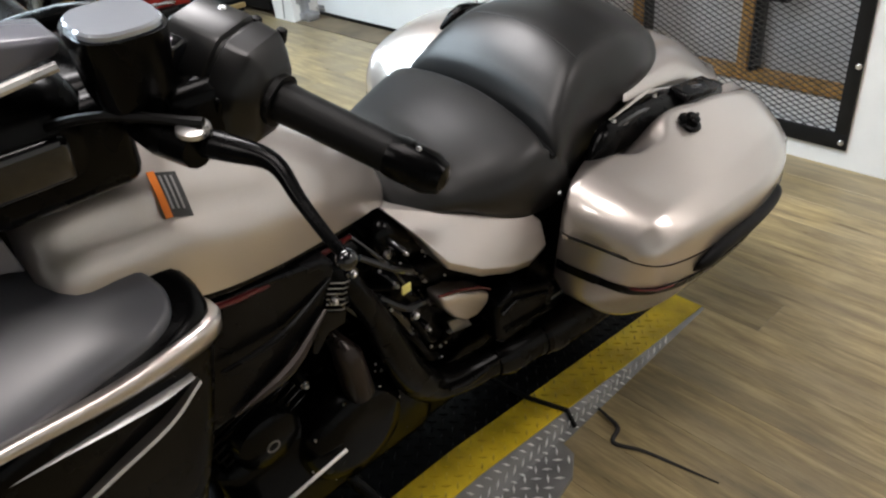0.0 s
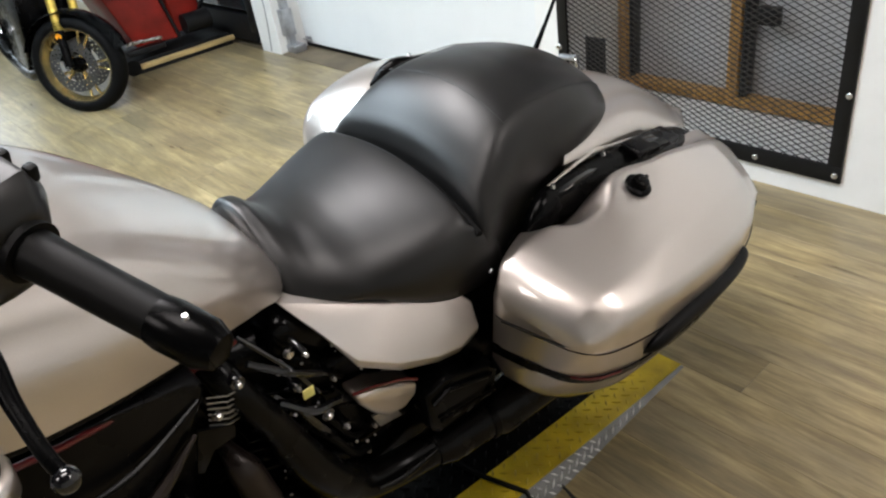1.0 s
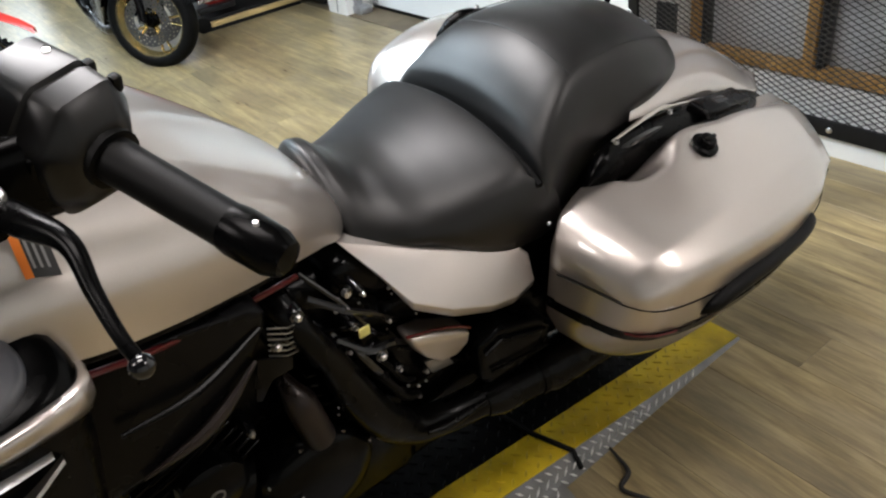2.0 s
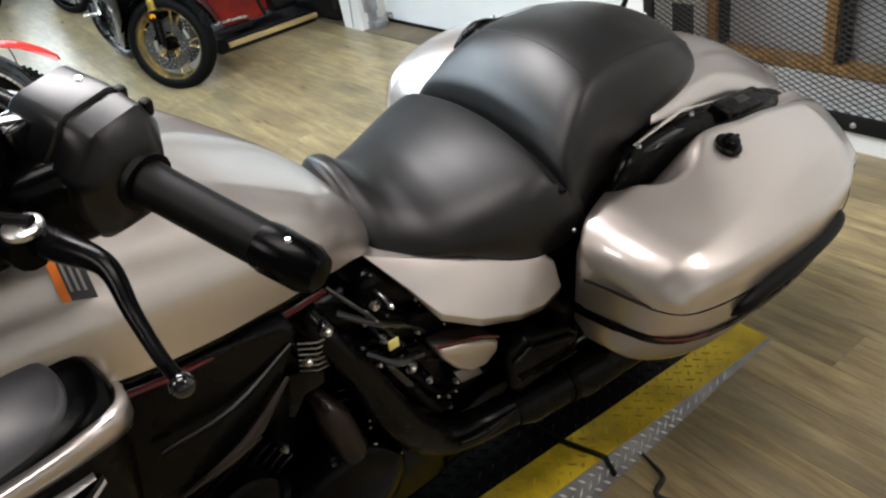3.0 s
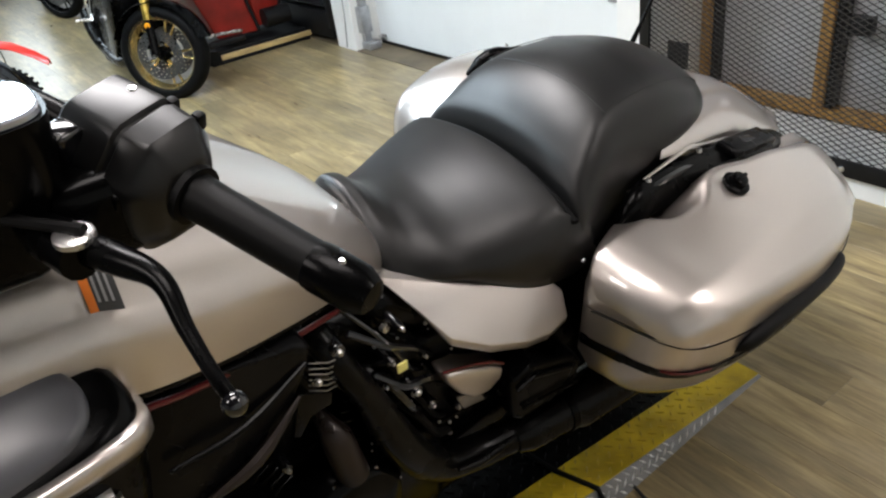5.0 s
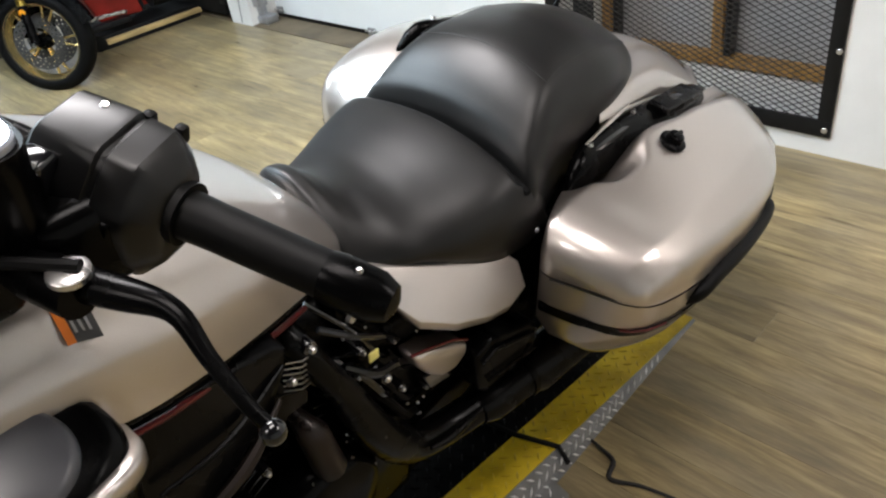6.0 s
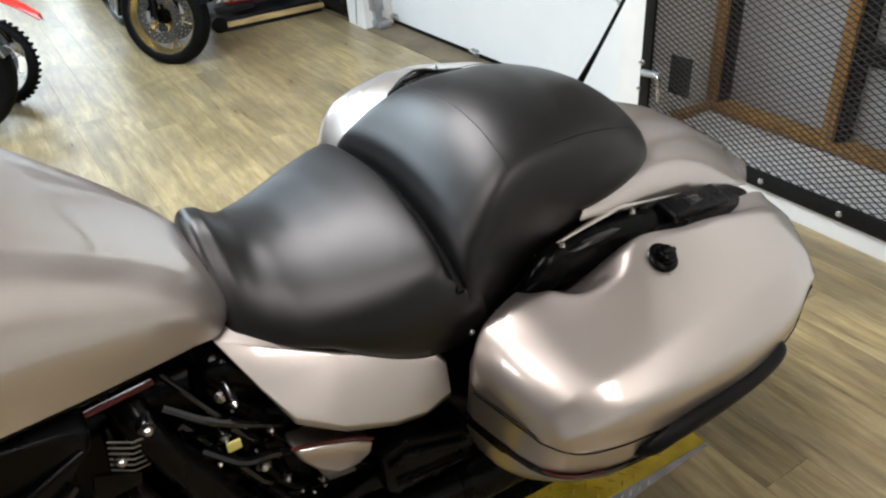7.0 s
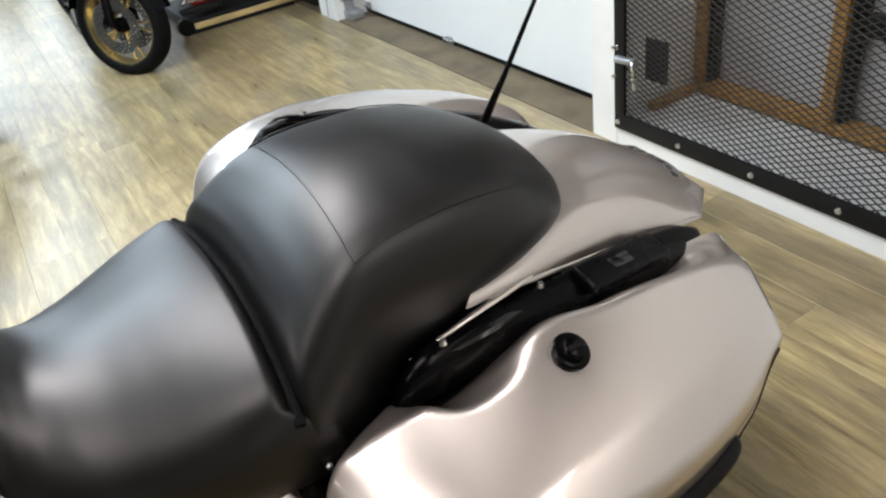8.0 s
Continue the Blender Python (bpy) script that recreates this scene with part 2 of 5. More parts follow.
def part(name, bm, material, parent=None, label="", smooth=True, sharp=40, kind=""):
    ob = new(name, mesh_from(bm, name, material, smooth, sharp))
    if parent is not None:
        ob.parent = parent
    return tagged(ob, label=label, kind=kind)


def thing(name, m, label, category, group="", kind=""):
    e = new(name)
    e.empty_display_size = 0.05
    e.matrix_basis = m
    return tagged(e, label, category, group, kind)


def box(x0, x1, y0, y1, z0, z1, bevel=0.0, seg=2):
    bm = bmesh.new()
    bmesh.ops.create_cube(bm, size=1)
    for v in bm.verts:
        v.co = Vector(((x0 + x1) / 2 + v.co.x * (x1 - x0), (y0 + y1) / 2 + v.co.y * (y1 - y0), (z0 + z1) / 2 + v.co.z * (z1 - z0)))
    if bevel:
        bmesh.ops.bevel(bm, geom=bm.edges[:], offset=bevel, segments=seg, profile=0.5, affect="EDGES", clamp_overlap=True)
    return bm


def loft(rings, closed=True, caps=True):
    bm = bmesh.new()
    vs = [[bm.verts.new(p) for p in r] for r in rings]
    n = len(vs[0])
    for a, b in zip(vs, vs[1:]):
        for i in range(n if closed else n - 1):
            j = (i + 1) % n
            bm.faces.new((a[i], a[j], b[j], b[i]))
    if caps and closed:
        for r in (vs[0], vs[-1]):
            try:
                bm.faces.new(r)
            except ValueError:
                pass
    return bm


def hermite(rows, xs):
    """Smooth values of a table of rows (x, a, b, ...) at xs."""
    t = np.array(rows, float)
    x, y = t[:, 0], t[:, 1:]
    d = np.diff(y, axis=0) / np.diff(x)[:, None]
    m = np.vstack([d[:1], (d[1:] + d[:-1]) / 2 * (d[1:] * d[:-1] > 0), d[-1:]])
    out = []
    for v in xs:
        i = int(np.clip(np.searchsorted(x, v) - 1, 0, len(x) - 2))
        h = x[i + 1] - x[i]
        s = (v - x[i]) / h
        out.append((2 * s**3 - 3 * s**2 + 1) * y[i] + (s**3 - 2 * s**2 + s) * h * m[i] + (-2 * s**3 + 3 * s**2) * y[i + 1] + (s**3 - s**2) * h * m[i + 1])
    return out


def arch_body(rows, n=36, k=28, p=0.6, q=0.8, bend=0.0, cx=0.0):
    """A body along y with arched sections: rows of (y, half width, lower edge, top)."""
    xs = np.linspace(rows[0][0], rows[-1][0], n)
    rings = []
    for y, (w, hb, ht, *pq) in zip(xs, hermite(rows, xs)):
        ring = []
        if pq:
            p, q = pq
        for i in range(k + 1):
            a = math.pi * i / k
            c, s = math.cos(a), math.sin(a)
            u = w * math.copysign(abs(c) ** p, c)
            ring.append(Vector((u, y - bend * u * u, hb + (ht - hb) * s**q)))
        rings.append([v + Vector((cx, 0, 0)) for v in ring + [Vector((-w * 0.6, y, hb)), Vector((0, y, hb)), Vector((w * 0.6, y, hb))]])
    return loft(rings)


def tube(points, radius, k=12, smooth_steps=0, caps=True):
    """A round bar through points; radius one number or one for each point."""
    pts = [Vector(p) for p in points]
    rad = list(radius) if hasattr(radius, "__len__") else [radius] * len(pts)
    if smooth_steps:
        t = list(range(len(pts)))
        xs = np.linspace(0, len(pts) - 1, (len(pts) - 1) * smooth_steps + 1)
        rows = [(i, *p, r) for i, p, r in zip(t, pts, rad)]
        res = catmull(rows, xs)
        pts, rad = [Vector(r[:3]) for r in res], [r[3] for r in res]
    rings = []
    ref = None
    for i, p in enumerate(pts):
        d = (pts[min(i + 1, len(pts) - 1)] - pts[max(i - 1, 0)]).normalized()
        if ref is None:
            ref = d.orthogonal().normalized()
        ref = (ref - d * ref.dot(d)).normalized()
        side = d.cross(ref)
        rings.append([p + (ref * math.cos(2 * math.pi * j / k) + side * math.sin(2 * math.pi * j / k)) * rad[i] for j in range(k)])
    return loft(rings, caps=caps)


def catmull(rows, xs):
    t = np.array(rows, float)
    x, y = t[:, 0], t[:, 1:]
    m = np.gradient(y, x, axis=0)
    out = []
    for v in xs:
        i = int(np.clip(np.searchsorted(x, v) - 1, 0, len(x) - 2))
        h = x[i + 1] - x[i]
        s = (v - x[i]) / h
        out.append((2 * s**3 - 3 * s**2 + 1) * y[i] + (s**3 - 2 * s**2 + s) * h * m[i] + (-2 * s**3 + 3 * s**2) * y[i + 1] + (s**3 - s**2) * h * m[i + 1])
    return out


def lathe(profile, k=32, axis="x"):
    """Turns (along, radius) pairs round an axis."""
    rings = []
    for a, r in profile:
        ring = []
        for j in range(k):
            c, s = math.cos(2 * math.pi * j / k) * r, math.sin(2 * math.pi * j / k) * r
            ring.append(Vector({"x": (a, c, s), "y": (c, a, s), "z": (c, s, a)}[axis]))
        rings.append(ring)
    return loft(rings, caps=abs(profile[0][1]) > 1e-6 or True)


def torus_profile(R, rx, rz, k=48, n=14, axis="y"):
    """A tyre: ring of radius R, section half width rx and half height rz, its axle along y."""
    bm = bmesh.new()
    vs = []
    for i in range(k):
        a = 2 * math.pi * i / k
        row = []
        for j in range(n):
            b = 2 * math.pi * j / n
            r = R + rz * math.sin(b)
            row.append(bm.verts.new((r * math.cos(a), rx * math.copysign(abs(math.cos(b)) ** 0.8, math.cos(b)), r * math.sin(a))))
        vs.append(row)
    for i in range(k):
        for j in range(n):
            bm.faces.new((vs[i][j], vs[i][(j + 1) % n], vs[(i + 1) % k][(j + 1) % n], vs[(i + 1) % k][j]))
    return bm


def plate(points, thick, offset=(0, 0, 0), bevel=0.0, seg=2):
    """A flat or slightly bent plate: the outline points pushed back by thick along the offset direction."""
    bm = bmesh.new()
    o = Vector(offset) * thick
    a = [bm.verts.new(p) for p in points]
    b = [bm.verts.new(Vector(p) + o) for p in points]
    n = len(a)
    bm.faces.new(a)
    bm.faces.new(b[::-1])
    for i in range(n):
        bm.faces.new((a[i], b[i], b[(i + 1) % n], a[(i + 1) % n]))
    if bevel:
        bmesh.ops.bevel(bm, geom=bm.edges[:], offset=bevel, segments=seg, profile=0.5, affect="EDGES", clamp_overlap=True)
    return bm


def bolt_mesh(r=0.006, h=0.005):
    return lathe([(0, r), (h * 0.6, r), (h, r * 0.6)], 10, "x")


# ---- the room ----
def wall(name, bm, label, material=WHITE):
    ob = part(name, bm, material, smooth=False)
    return tagged(ob, label, "wall", kind="structure")


X0, X1, Y0, YW, YD, H = -13.0, 3.2, -4.6, 3.0, 3.21, 3.1
MESH_L, MESH_R, MESH_B = -2.365, -1.115, 0.075
floor = tagged(part("floor", box(X0, X1, Y0, 3.9, -0.12, -0.004), CONCRETE, smooth=False), "concrete slab under weathered wood-look planks", "floor", kind="structure")
tagged(part("ceiling", box(X0, X1, Y0, 3.9, H, H + 0.1), CEIL, smooth=False), "plain grey painted ceiling", "ceiling", kind="structure")
wall("wall_south", box(X0, X1, Y0 - 0.15, Y0, -0.1, H), "plain grey wall behind the motorcycle", MIDWALL)
wall("wall_west", box(X0 - 0.15, X0, Y0 - 0.15, 3.9, -0.1, H), "plain white painted far wall of the showroom", WALLGREY)
wall("wall_east", box(X1, X1 + 0.15, Y0 - 0.15, 3.9, -0.1, H), "plain white painted side wall", WHITE)
# wall right of the cage, with the panel under and above the cage
wall("wall_north", box(MESH_R, X1, YW, YW + 0.15, -0.004, H), "white painted wall beside the mesh cage")
wall("wall_cage_sill", box(MESH_L, MESH_R, YW + 0.004, YW + 0.15, -0.004, MESH_B), "low white painted sill under the mesh cage")
wall("wall_cage_head", box(MESH_L, MESH_R, YW + 0.004, YW + 0.15, 2.1, H), "grey painted wall above the mesh cage", MIDWALL)
wall("wall_post", box(-2.5, MESH_L, YW, 3.75, -0.004, H), "white painted post between roller door and mesh cage")
wall("wall_door_head", box(-4.9, -2.5, YD - 0.03, YD + 0.15, 2.15, H), "white wall above the sectional door")
wall("wall_pillar", box(-5.16, -4.9, YW, 3.75, -0.004, H), "white painted pillar beside the sectional door")
wall("wall_north_west", box(X0, -6.42, YW, YW + 0.15, -0.004, H), "plain wall behind the parked motorcycles", WALLGREY)
wall("wall_over_glass_door", box(-6.42, -5.16, YW, YW + 0.15, 2.1, H), "wall above the dark glass door", WALLGREY)
wall("wall_back", box(X0, X1, 3.75, 3.9, -0.1, H), "grey-white rear wall behind door and cage", WALLGREY)
tagged(part("threshold", box(-4.9, -2.5, 3.0, 3.9, -0.004, 0.004), CONCRETE, smooth=False), "brown stained concrete strip before the sectional door", "threshold", kind="structure")


def sectional_door():
    door = thing("garage_door", pose(-3.7, YD, 0), "white sectional garage door with steel rollers, closed", "garage door")
    for i in range(4):
        z0 = 0.03 + i * 0.515
        part("panel", box(-1.2, 1.2, 0, 0.045, z0, z0 + 0.511, 0.004), DOORWHITE, door, smooth=False)
    part("bottom_seal", box(-1.2, 1.2, 0.003, 0.05, 0.004, 0.034, 0.006), RUBBER, door, "black rubber bottom seal")
    for x, z in ((-0.18, 0.035), (-0.15, 0.545), (1.0, 0.545), (-1.14, 0.06)):
        hinge = part("hinge", box(x - 0.03, x + 0.03, -0.016, -0.002, z - 0.025, z + 0.02, 0.004), GALV, door, "galvanised steel hinge")
        part("pin", tube([(x - 0.045, -0.02, z), (x + 0.045, -0.02, z)], 0.007, 10), STEEL, hinge)
    # track on the pillar side
    part("track", plate([(-1.2, -0.15, 0.05), (-1.155, -0.15, 0.05), (-1.155, -0.15, 2.1), (-1.2, -0.15, 2.1)], 0.05, (0, 1, 0), 0.003), GALV, door, "galvanised vertical track")
    part("track_foot", box(-1.21, -1.1, -0.16, -0.06, 0.004, 0.055, 0.006), GALV, door)
    part("track_bracket", box(-1.215, -1.14, -0.17, -0.09, 0.12, 0.30, 0.005), GALV, door)
    part("cord", tube([(-1.25, -0.225, 1.2), (-1.256, -0.23, 0.6), (-1.262, -0.225, 0.3), (-1.3, -0.23, 0.02)], 0.004, 8, 5), LABELG, door)
    return door


sectional_door()


def mesh_cage():
    cage = thing("mesh_cage_door", pose(0, YW, 0), "dark iron framed expanded-metal cage door, closed, above a white sill", "cage door")
    L, R, B, T = MESH_L, MESH_R, MESH_B, 2.1
    part("bottom_rail", box(L, R, -0.012, 0.004, B, B + 0.062, 0.002), IRON, cage, "black iron angle with bolt heads")
    part("top_rail", box(L, R, -0.012, 0.004, T - 0.06, T, 0.002), IRON, cage)
    part("stile", box(L, L + 0.05, -0.0125, 0.003, B + 0.063, T - 0.061, 0.002), IRON, cage)
    part("stile", box(R - 0.05, R, -0.0125, 0.003, B + 0.063, T - 0.061, 0.002), IRON, cage)
    b = bolt_mesh(0.011, 0.008)
    b.transform(Matrix.Rotation(radians(-90), 4, "Z"))
    me = mesh_from(b, "bolt", STEEL)
    for i in range(5):
        x = L + 0.012 + i * 0.309 if i else L + 0.02
        for z in (B + 0.03,):
            o = new("bolt", me)
            o.parent, o.location = cage, (min(x, R - 0.02), -0.012, z)
    for x in (L + 0.012, R - 0.012):
        for z in (0.4, 0.75, 1.2, 1.7):
            o = new("bolt", me)
            o.parent, o.location = cage, (x, -0.012, z)
    # expanded metal strands
    verts, faces = [], []
    dx, dz, th = 0.044, 0.0212, 0.0011
    nx, nz = int((R - L) / dx) + 1, int((1.3 - B) / dz) + 1

    def strand(p, q):
        d = Vector((q[0] - p[0], 0, q[1] - p[1])).normalized()
        s = Vector((-d.z, 0, d.x)) * th
        i = len(verts)
        for c in (p, q):
            v = Vector((c[0], 0.006, c[1]))
            verts.extend([v + s, v - s, v - s + Vector((0, 0.005, 0)), v + s + Vector((0, 0.005, 0))])
        faces.extend([(i, i + 1, i + 5, i + 4), (i + 1, i + 2, i + 6, i + 5), (i + 2, i + 3, i + 7, i + 6), (i + 3, i, i + 4, i + 7)])

    for r in range(nz):
        z = B + r * dz
        for c in range(nx):
            x = L + c * dx
            for sgn in (-1, 1):
                a, m_ = (x + dx / 2, z), (x + dx / 2 + sgn * dx / 2, z + dz / 2)
                if L <= m_[0] <= R:
                    strand(a, m_)
                    strand(m_, (x + dx / 2, z + dz))
    me = bpy.data.meshes.new("expanded_metal")
    me.from_pydata([tuple(v) for v in verts], [], faces)
    me.materials.append(MESHM)
    o = new("expanded_metal", me)
    o.parent = cage
    tagged(o, "dark diamond expanded metal", kind="stuff")
    # latch
    part("latch_plate", box(-2.235, -2.13, 0.012, 0.02, 0.30, 0.455, 0.003), IRON, cage)
    bar = part("latch", tube([(-2.345, -0.02, 0.36), (-2.25, -0.022, 0.368)], 0.014, 12), GALV, cage, "galvanised slide bolt")
    part("latch_handle", tube([(-2.265, -0.028, 0.37), (-2.245, -0.04, 0.365), (-2.235, -0.04, 0.30), (-2.235, -0.038, 0.275)], 0.008, 10, 4), STEEL, bar)
    for z in (0.40, 0.29):
        part("rivet", lathe([(0, 0.01), (0.01, 0.008)], 10, "y"), STEEL, bar).location = (-2.352, -0.03, z)
    return cage


mesh_cage()


def studs():
    fr = thing("stud_frame", pose(0, 3.41, 0), "orange stained pine stud frame behind the mesh", "timber frame")
    for x in (-2.338, -1.775, -1.2):
        part("stud", box(x - 0.022, x + 0.026, 0, 0.09, 0.127, 2.4, 0.004), WOOD, fr)
    # dark boxes right of the centre and corner studs paint their shaded faces
    part("stud", box(-1.748, -1.72, 0.02, 0.09, 0.127, 2.4, 0.003), IRON, fr, "dark strip painting the shaded side of the centre stud")
    part("sill_beam", box(-2.36, MESH_R, 0.0, 0.09, 0.087, 0.125, 0.004), WOOD, fr)
    part("side_beam", box(-2.362, -2.325, -0.25, -0.004, 0.087, 0.122, 0.004), WOOD, fr)
    part("stud", box(-2.311, -2.295, 0.02, 0.09, 0.127, 2.4, 0.003), IRON, fr, "dark strip painting the shaded side of the corner stud")
    part("block", box(-1.69, -1.60, 0.0, 0.05, 0.45, 0.52, 0.004), IRON, fr)
    part("back_panel", box(-2.36, MESH_R, 0.10, 0.12, 0.0, 2.4), PANELGREY, fr, "grey panel", smooth=False)
    part("tag", box(-1.86, -1.84, 0.094, 0.099, 0.50, 0.53, 0.002), LABELG, fr)
    return fr


studs()
tagged(part("cage_floor", box(MESH_L, MESH_R, YW + 0.15, 3.405, -0.004, 0.085), WHITE, smooth=False), "white dusty raised floor in the cage", "floor", kind="structure")


def glass_door():
    d = thing("glass_door", pose(-5.8, YW + 0.02, 0), "dark glass door in a black frame", "door")
    part("pane", box(-0.5, 0.5, 0.02, 0.03, 0.25, 2.0), GLASSD, d)
    part("kick_rail", box(-0.55, 0.55, 0.0, 0.05, 0.03, 0.22, 0.004), IRON, d)
    part("stile", box(-0.62, -0.55, 0.0, 0.06, 0.0, 2.08, 0.004), IRON, d)
    part("stile", box(0.55, 0.635, -0.03, 0.06, 0.12, 2.08, 0.004), IRON, d)
    part("header", box(-0.55, 0.55, 0.0, 0.06, 2.0, 2.08, 0.004), IRON, d)


glass_door()


def ceiling_light(x, y, along, glowing, size=(0.6, 1.2)):
    m = pose(x, y, H, 0, 0, 0 if along == "y" else 90)
    e = thing("ceiling_light", m, "unseen white troffer light panel on the ceiling", "ceiling light", "ceiling lights")
    a, b = size[0] / 2, size[1] / 2
    part("housing", box(-a - 0.02, a + 0.02, -b - 0.02, b + 0.02, -0.06, 0.0, 0.008), WHITE, e)
    part("diffuser", box(-a, a, -b, b, -0.085, -0.0605, 0.01), glowing, e)
    return e


LIGHTS = [(-0.52, 0.66, "y", LED_W), (-2.12, 1.08, "y", LED_M), (-0.8, -1.6, "y", LED_W), (1.2, 2.3, "x", LED_W), (-3.5, 0.5, "y", LED_C), (-3.7, -0.9, "y", LED_C), (-6.8, 0.6, "y", LED_C), (-6.8, -1.7, "y", LED_C), (-9.4, 0.6, "y", LED_C)]
for q in LIGHTS:
    ceiling_light(*q)
# unseen strip added over the cage to brighten its inside
ceiling_light(-1.75, 3.28, "x", LED_C, (0.035, 0.7))


def daylight_window():
    """Tall shop window in the far wall, bright with daylight."""
    w = thing("window_1", pose(X0, 1.2, 0), "tall white framed shop window, bright with cool daylight", "window", kind="structure")
    part("pane", box(0.012, 0.02, -1.5, 1.5, 1.05, 2.75), glow("daylight_pane", (0.78, 0.89, 1.0), 5.0), w, smooth=False)
    for a, c in ((-1.58, -1.5), (1.5, 1.58), (-0.03, 0.03)):
        part("window_frame", box(0.002, 0.05, a, c, 0.97, 2.83, 0.004), WHITE, w, smooth=False)
    for a, c in ((0.97, 1.05), (2.75, 2.83)):
        part("window_frame", box(0.002, 0.048, -1.499, 1.499, a, c, 0.004), WHITE, w, smooth=False)
    part("window_sill", box(0.002, 0.12, -1.62, 1.62, 0.93, 0.968, 0.006), WHITE, w)
    return w


daylight_window()


# ---- the lift under the motorcycle ----
LIFT_Z = 0.06


def lug_field(us, vs, place, size=0.027):
    """Raised tread lugs in two alternating directions on a surface given by place(u, v) -> point, and two unit tangents."""
    verts, faces = [], []
    for i, u in enumerate(us):
        for j, v in enumerate(vs):
            if (i + j) % 2:
                continue
            p, a, b = place(u, v)
            if p is None:
                continue
            n = a.cross(b).normalized()
            d = (a + b) if i % 2 else (a - b)
            d = d.normalized() * size / 2
            s = n.cross(d).normalized() * size * 0.12
            k = len(verts)
            verts.extend([p + d, p + s, p - d, p - s, p + d * 0.55 + n * 0.003, p + s * 0.5 + n * 0.003, p - d * 0.55 + n * 0.003, p - s * 0.5 + n * 0.003])
            faces.extend([(k + 4, k + 5, k + 6, k + 7)] + [(k + q, k + (q + 1) % 4, k + 4 + (q + 1) % 4, k + 4 + q) for q in range(4)])
    me = bpy.data.meshes.new("tread_pattern")
    me.from_pydata([tuple(v) for v in verts], [], faces)
    return me


def lift_height(y):
    """Height of the deck: flat, then a ramp down at the rear."""
    return LIFT_Z + 0.018 if y < 1.0 else max(0.006, (LIFT_Z + 0.018) * (1.94 - y) / 0.94)


def deck_strip(x0, x1, ys, skew=0.0):
    rings = []
    for y in ys:
        z = lift_height(y)
        s = skew * y
        rings.append([Vector((x0 + s, y, z)), Vector((x1 + s, y, z)), Vector((x1 + s, y, -0.003)), Vector((x0 + s, y, -0.003))])
    return loft(rings)


def lift():
    e = thing("motorcycle_lift", pose(0, 0, 0), "low tread-plate motorcycle lift with worn yellow edge", "lift")
    ys = [-1.2, -0.4, 0.4, 1.0, 1.25, 1.5, 1.75, 1.93]
    xe = -1.055
    part("deck", deck_strip(-1.72, xe - 0.106, ys), LIFTBLACK, e, "black tread plate deck", smooth=False)
    part("edge_strip", deck_strip(xe - 0.105, xe - 0.004, ys), LIFTYELLOW, e, "worn yellow painted edge", smooth=False)
    part("edge_strip", deck_strip(-1.825, -1.721, ys), LIFTYELLOW, e, "worn yellow painted edge", smooth=False)
    # steel side skirt sloping out to the floor
    rings = []
    for y in ys:
        z = lift_height(y)
        rings.append([Vector((xe - 0.003, y, z - 0.002)), Vector((xe + 0.003 + z * 0.48, y, 0.0)), Vector((xe - 0.003, y, -0.003))])
    part("side_skirt", loft(rings), LIFTSTEEL, e, "bare aluminium tread-plate skirt", smooth=False)
    # wide step plate beside the deck
    step = [(xe + 0.02, -0.9, 0), (xe + 0.02, 1.245, 0), (xe + 0.075, 1.235, 0), (xe + 0.115, 1.18, 0), (xe + 0.135, 1.08, 0), (xe + 0.18, 0.9, 0), (xe + 0.22, 0.7, 0), (xe + 0.24, 0.3, 0), (xe + 0.24, -0.9, 0)]
    part("step_plate", plate([(x, y, 0.012) for x, y, z in step], 0.014, (0, 0, -1)), LIFTSTEEL, e, "bare aluminium tread step plate", smooth=False)
    up = Vector((1, 0, 0))

    def top(x, y):
        sl = Vector((0, 1, (lift_height(y + 0.01) - lift_height(y)) / 0.01)).normalized()
        return Vector((x, y, lift_height(y) + 0.0003)), up, sl

    def inset(x, y):
        for (xa, ya, _), (xb, yb, _) in zip(step[2:], step[3:]):
            if yb <= y <= ya and x < xa + (xb - xa) * (ya - y) / (ya - yb) - 0.012:
                return Vector((x, y, 0.0123)), up, Vector((0, 1, 0))
        return None, None, None

    def skirt(v, y):
        z = lift_height(y)
        if z < 0.016 or abs(v - 0.5) * z * 1.1 + 0.009 > z * 0.60:
            return None, None, None
        a = Vector((xe - 0.003, y, z - 0.002)).lerp(Vector((xe + 0.003 + z * 0.48, y, 0.0)), v)
        return a + Vector((0.0008, 0, 0.0005)), Vector((0, 1, 0)), Vector((-0.48, 0, 1)).normalized()

    for nm, me, m_ in (("tread_pattern", lug_field(np.arange(xe - 0.095, xe - 0.008, 0.019), np.arange(0.3, 1.9, 0.019), top), LUGYELLOW),
                       ("tread_pattern", lug_field(np.arange(-1.70, xe - 0.11, 0.019), np.arange(0.6, 1.9, 0.019), top), LIFTBLACK),
                       ("tread_pattern", lug_field(np.arange(xe + 0.04, xe + 0.24, 0.019), np.arange(0.3, 1.23, 0.019), inset), LUGSTEEL),
                       ("tread_pattern", lug_field((0.2, 0.5, 0.8), np.arange(0.9, 1.88, 0.0145), skirt), LUGSTEEL)):
        me.materials.append(m_)
        o = new(nm, me)
        o.parent = e
        tagged(o, kind="stuff")
    part("bolt", lathe([(0, 0.009), (0.006, 0.008)], 10, "z"), STEEL, e).location = (xe + 0.07, 0.93, 0.013)
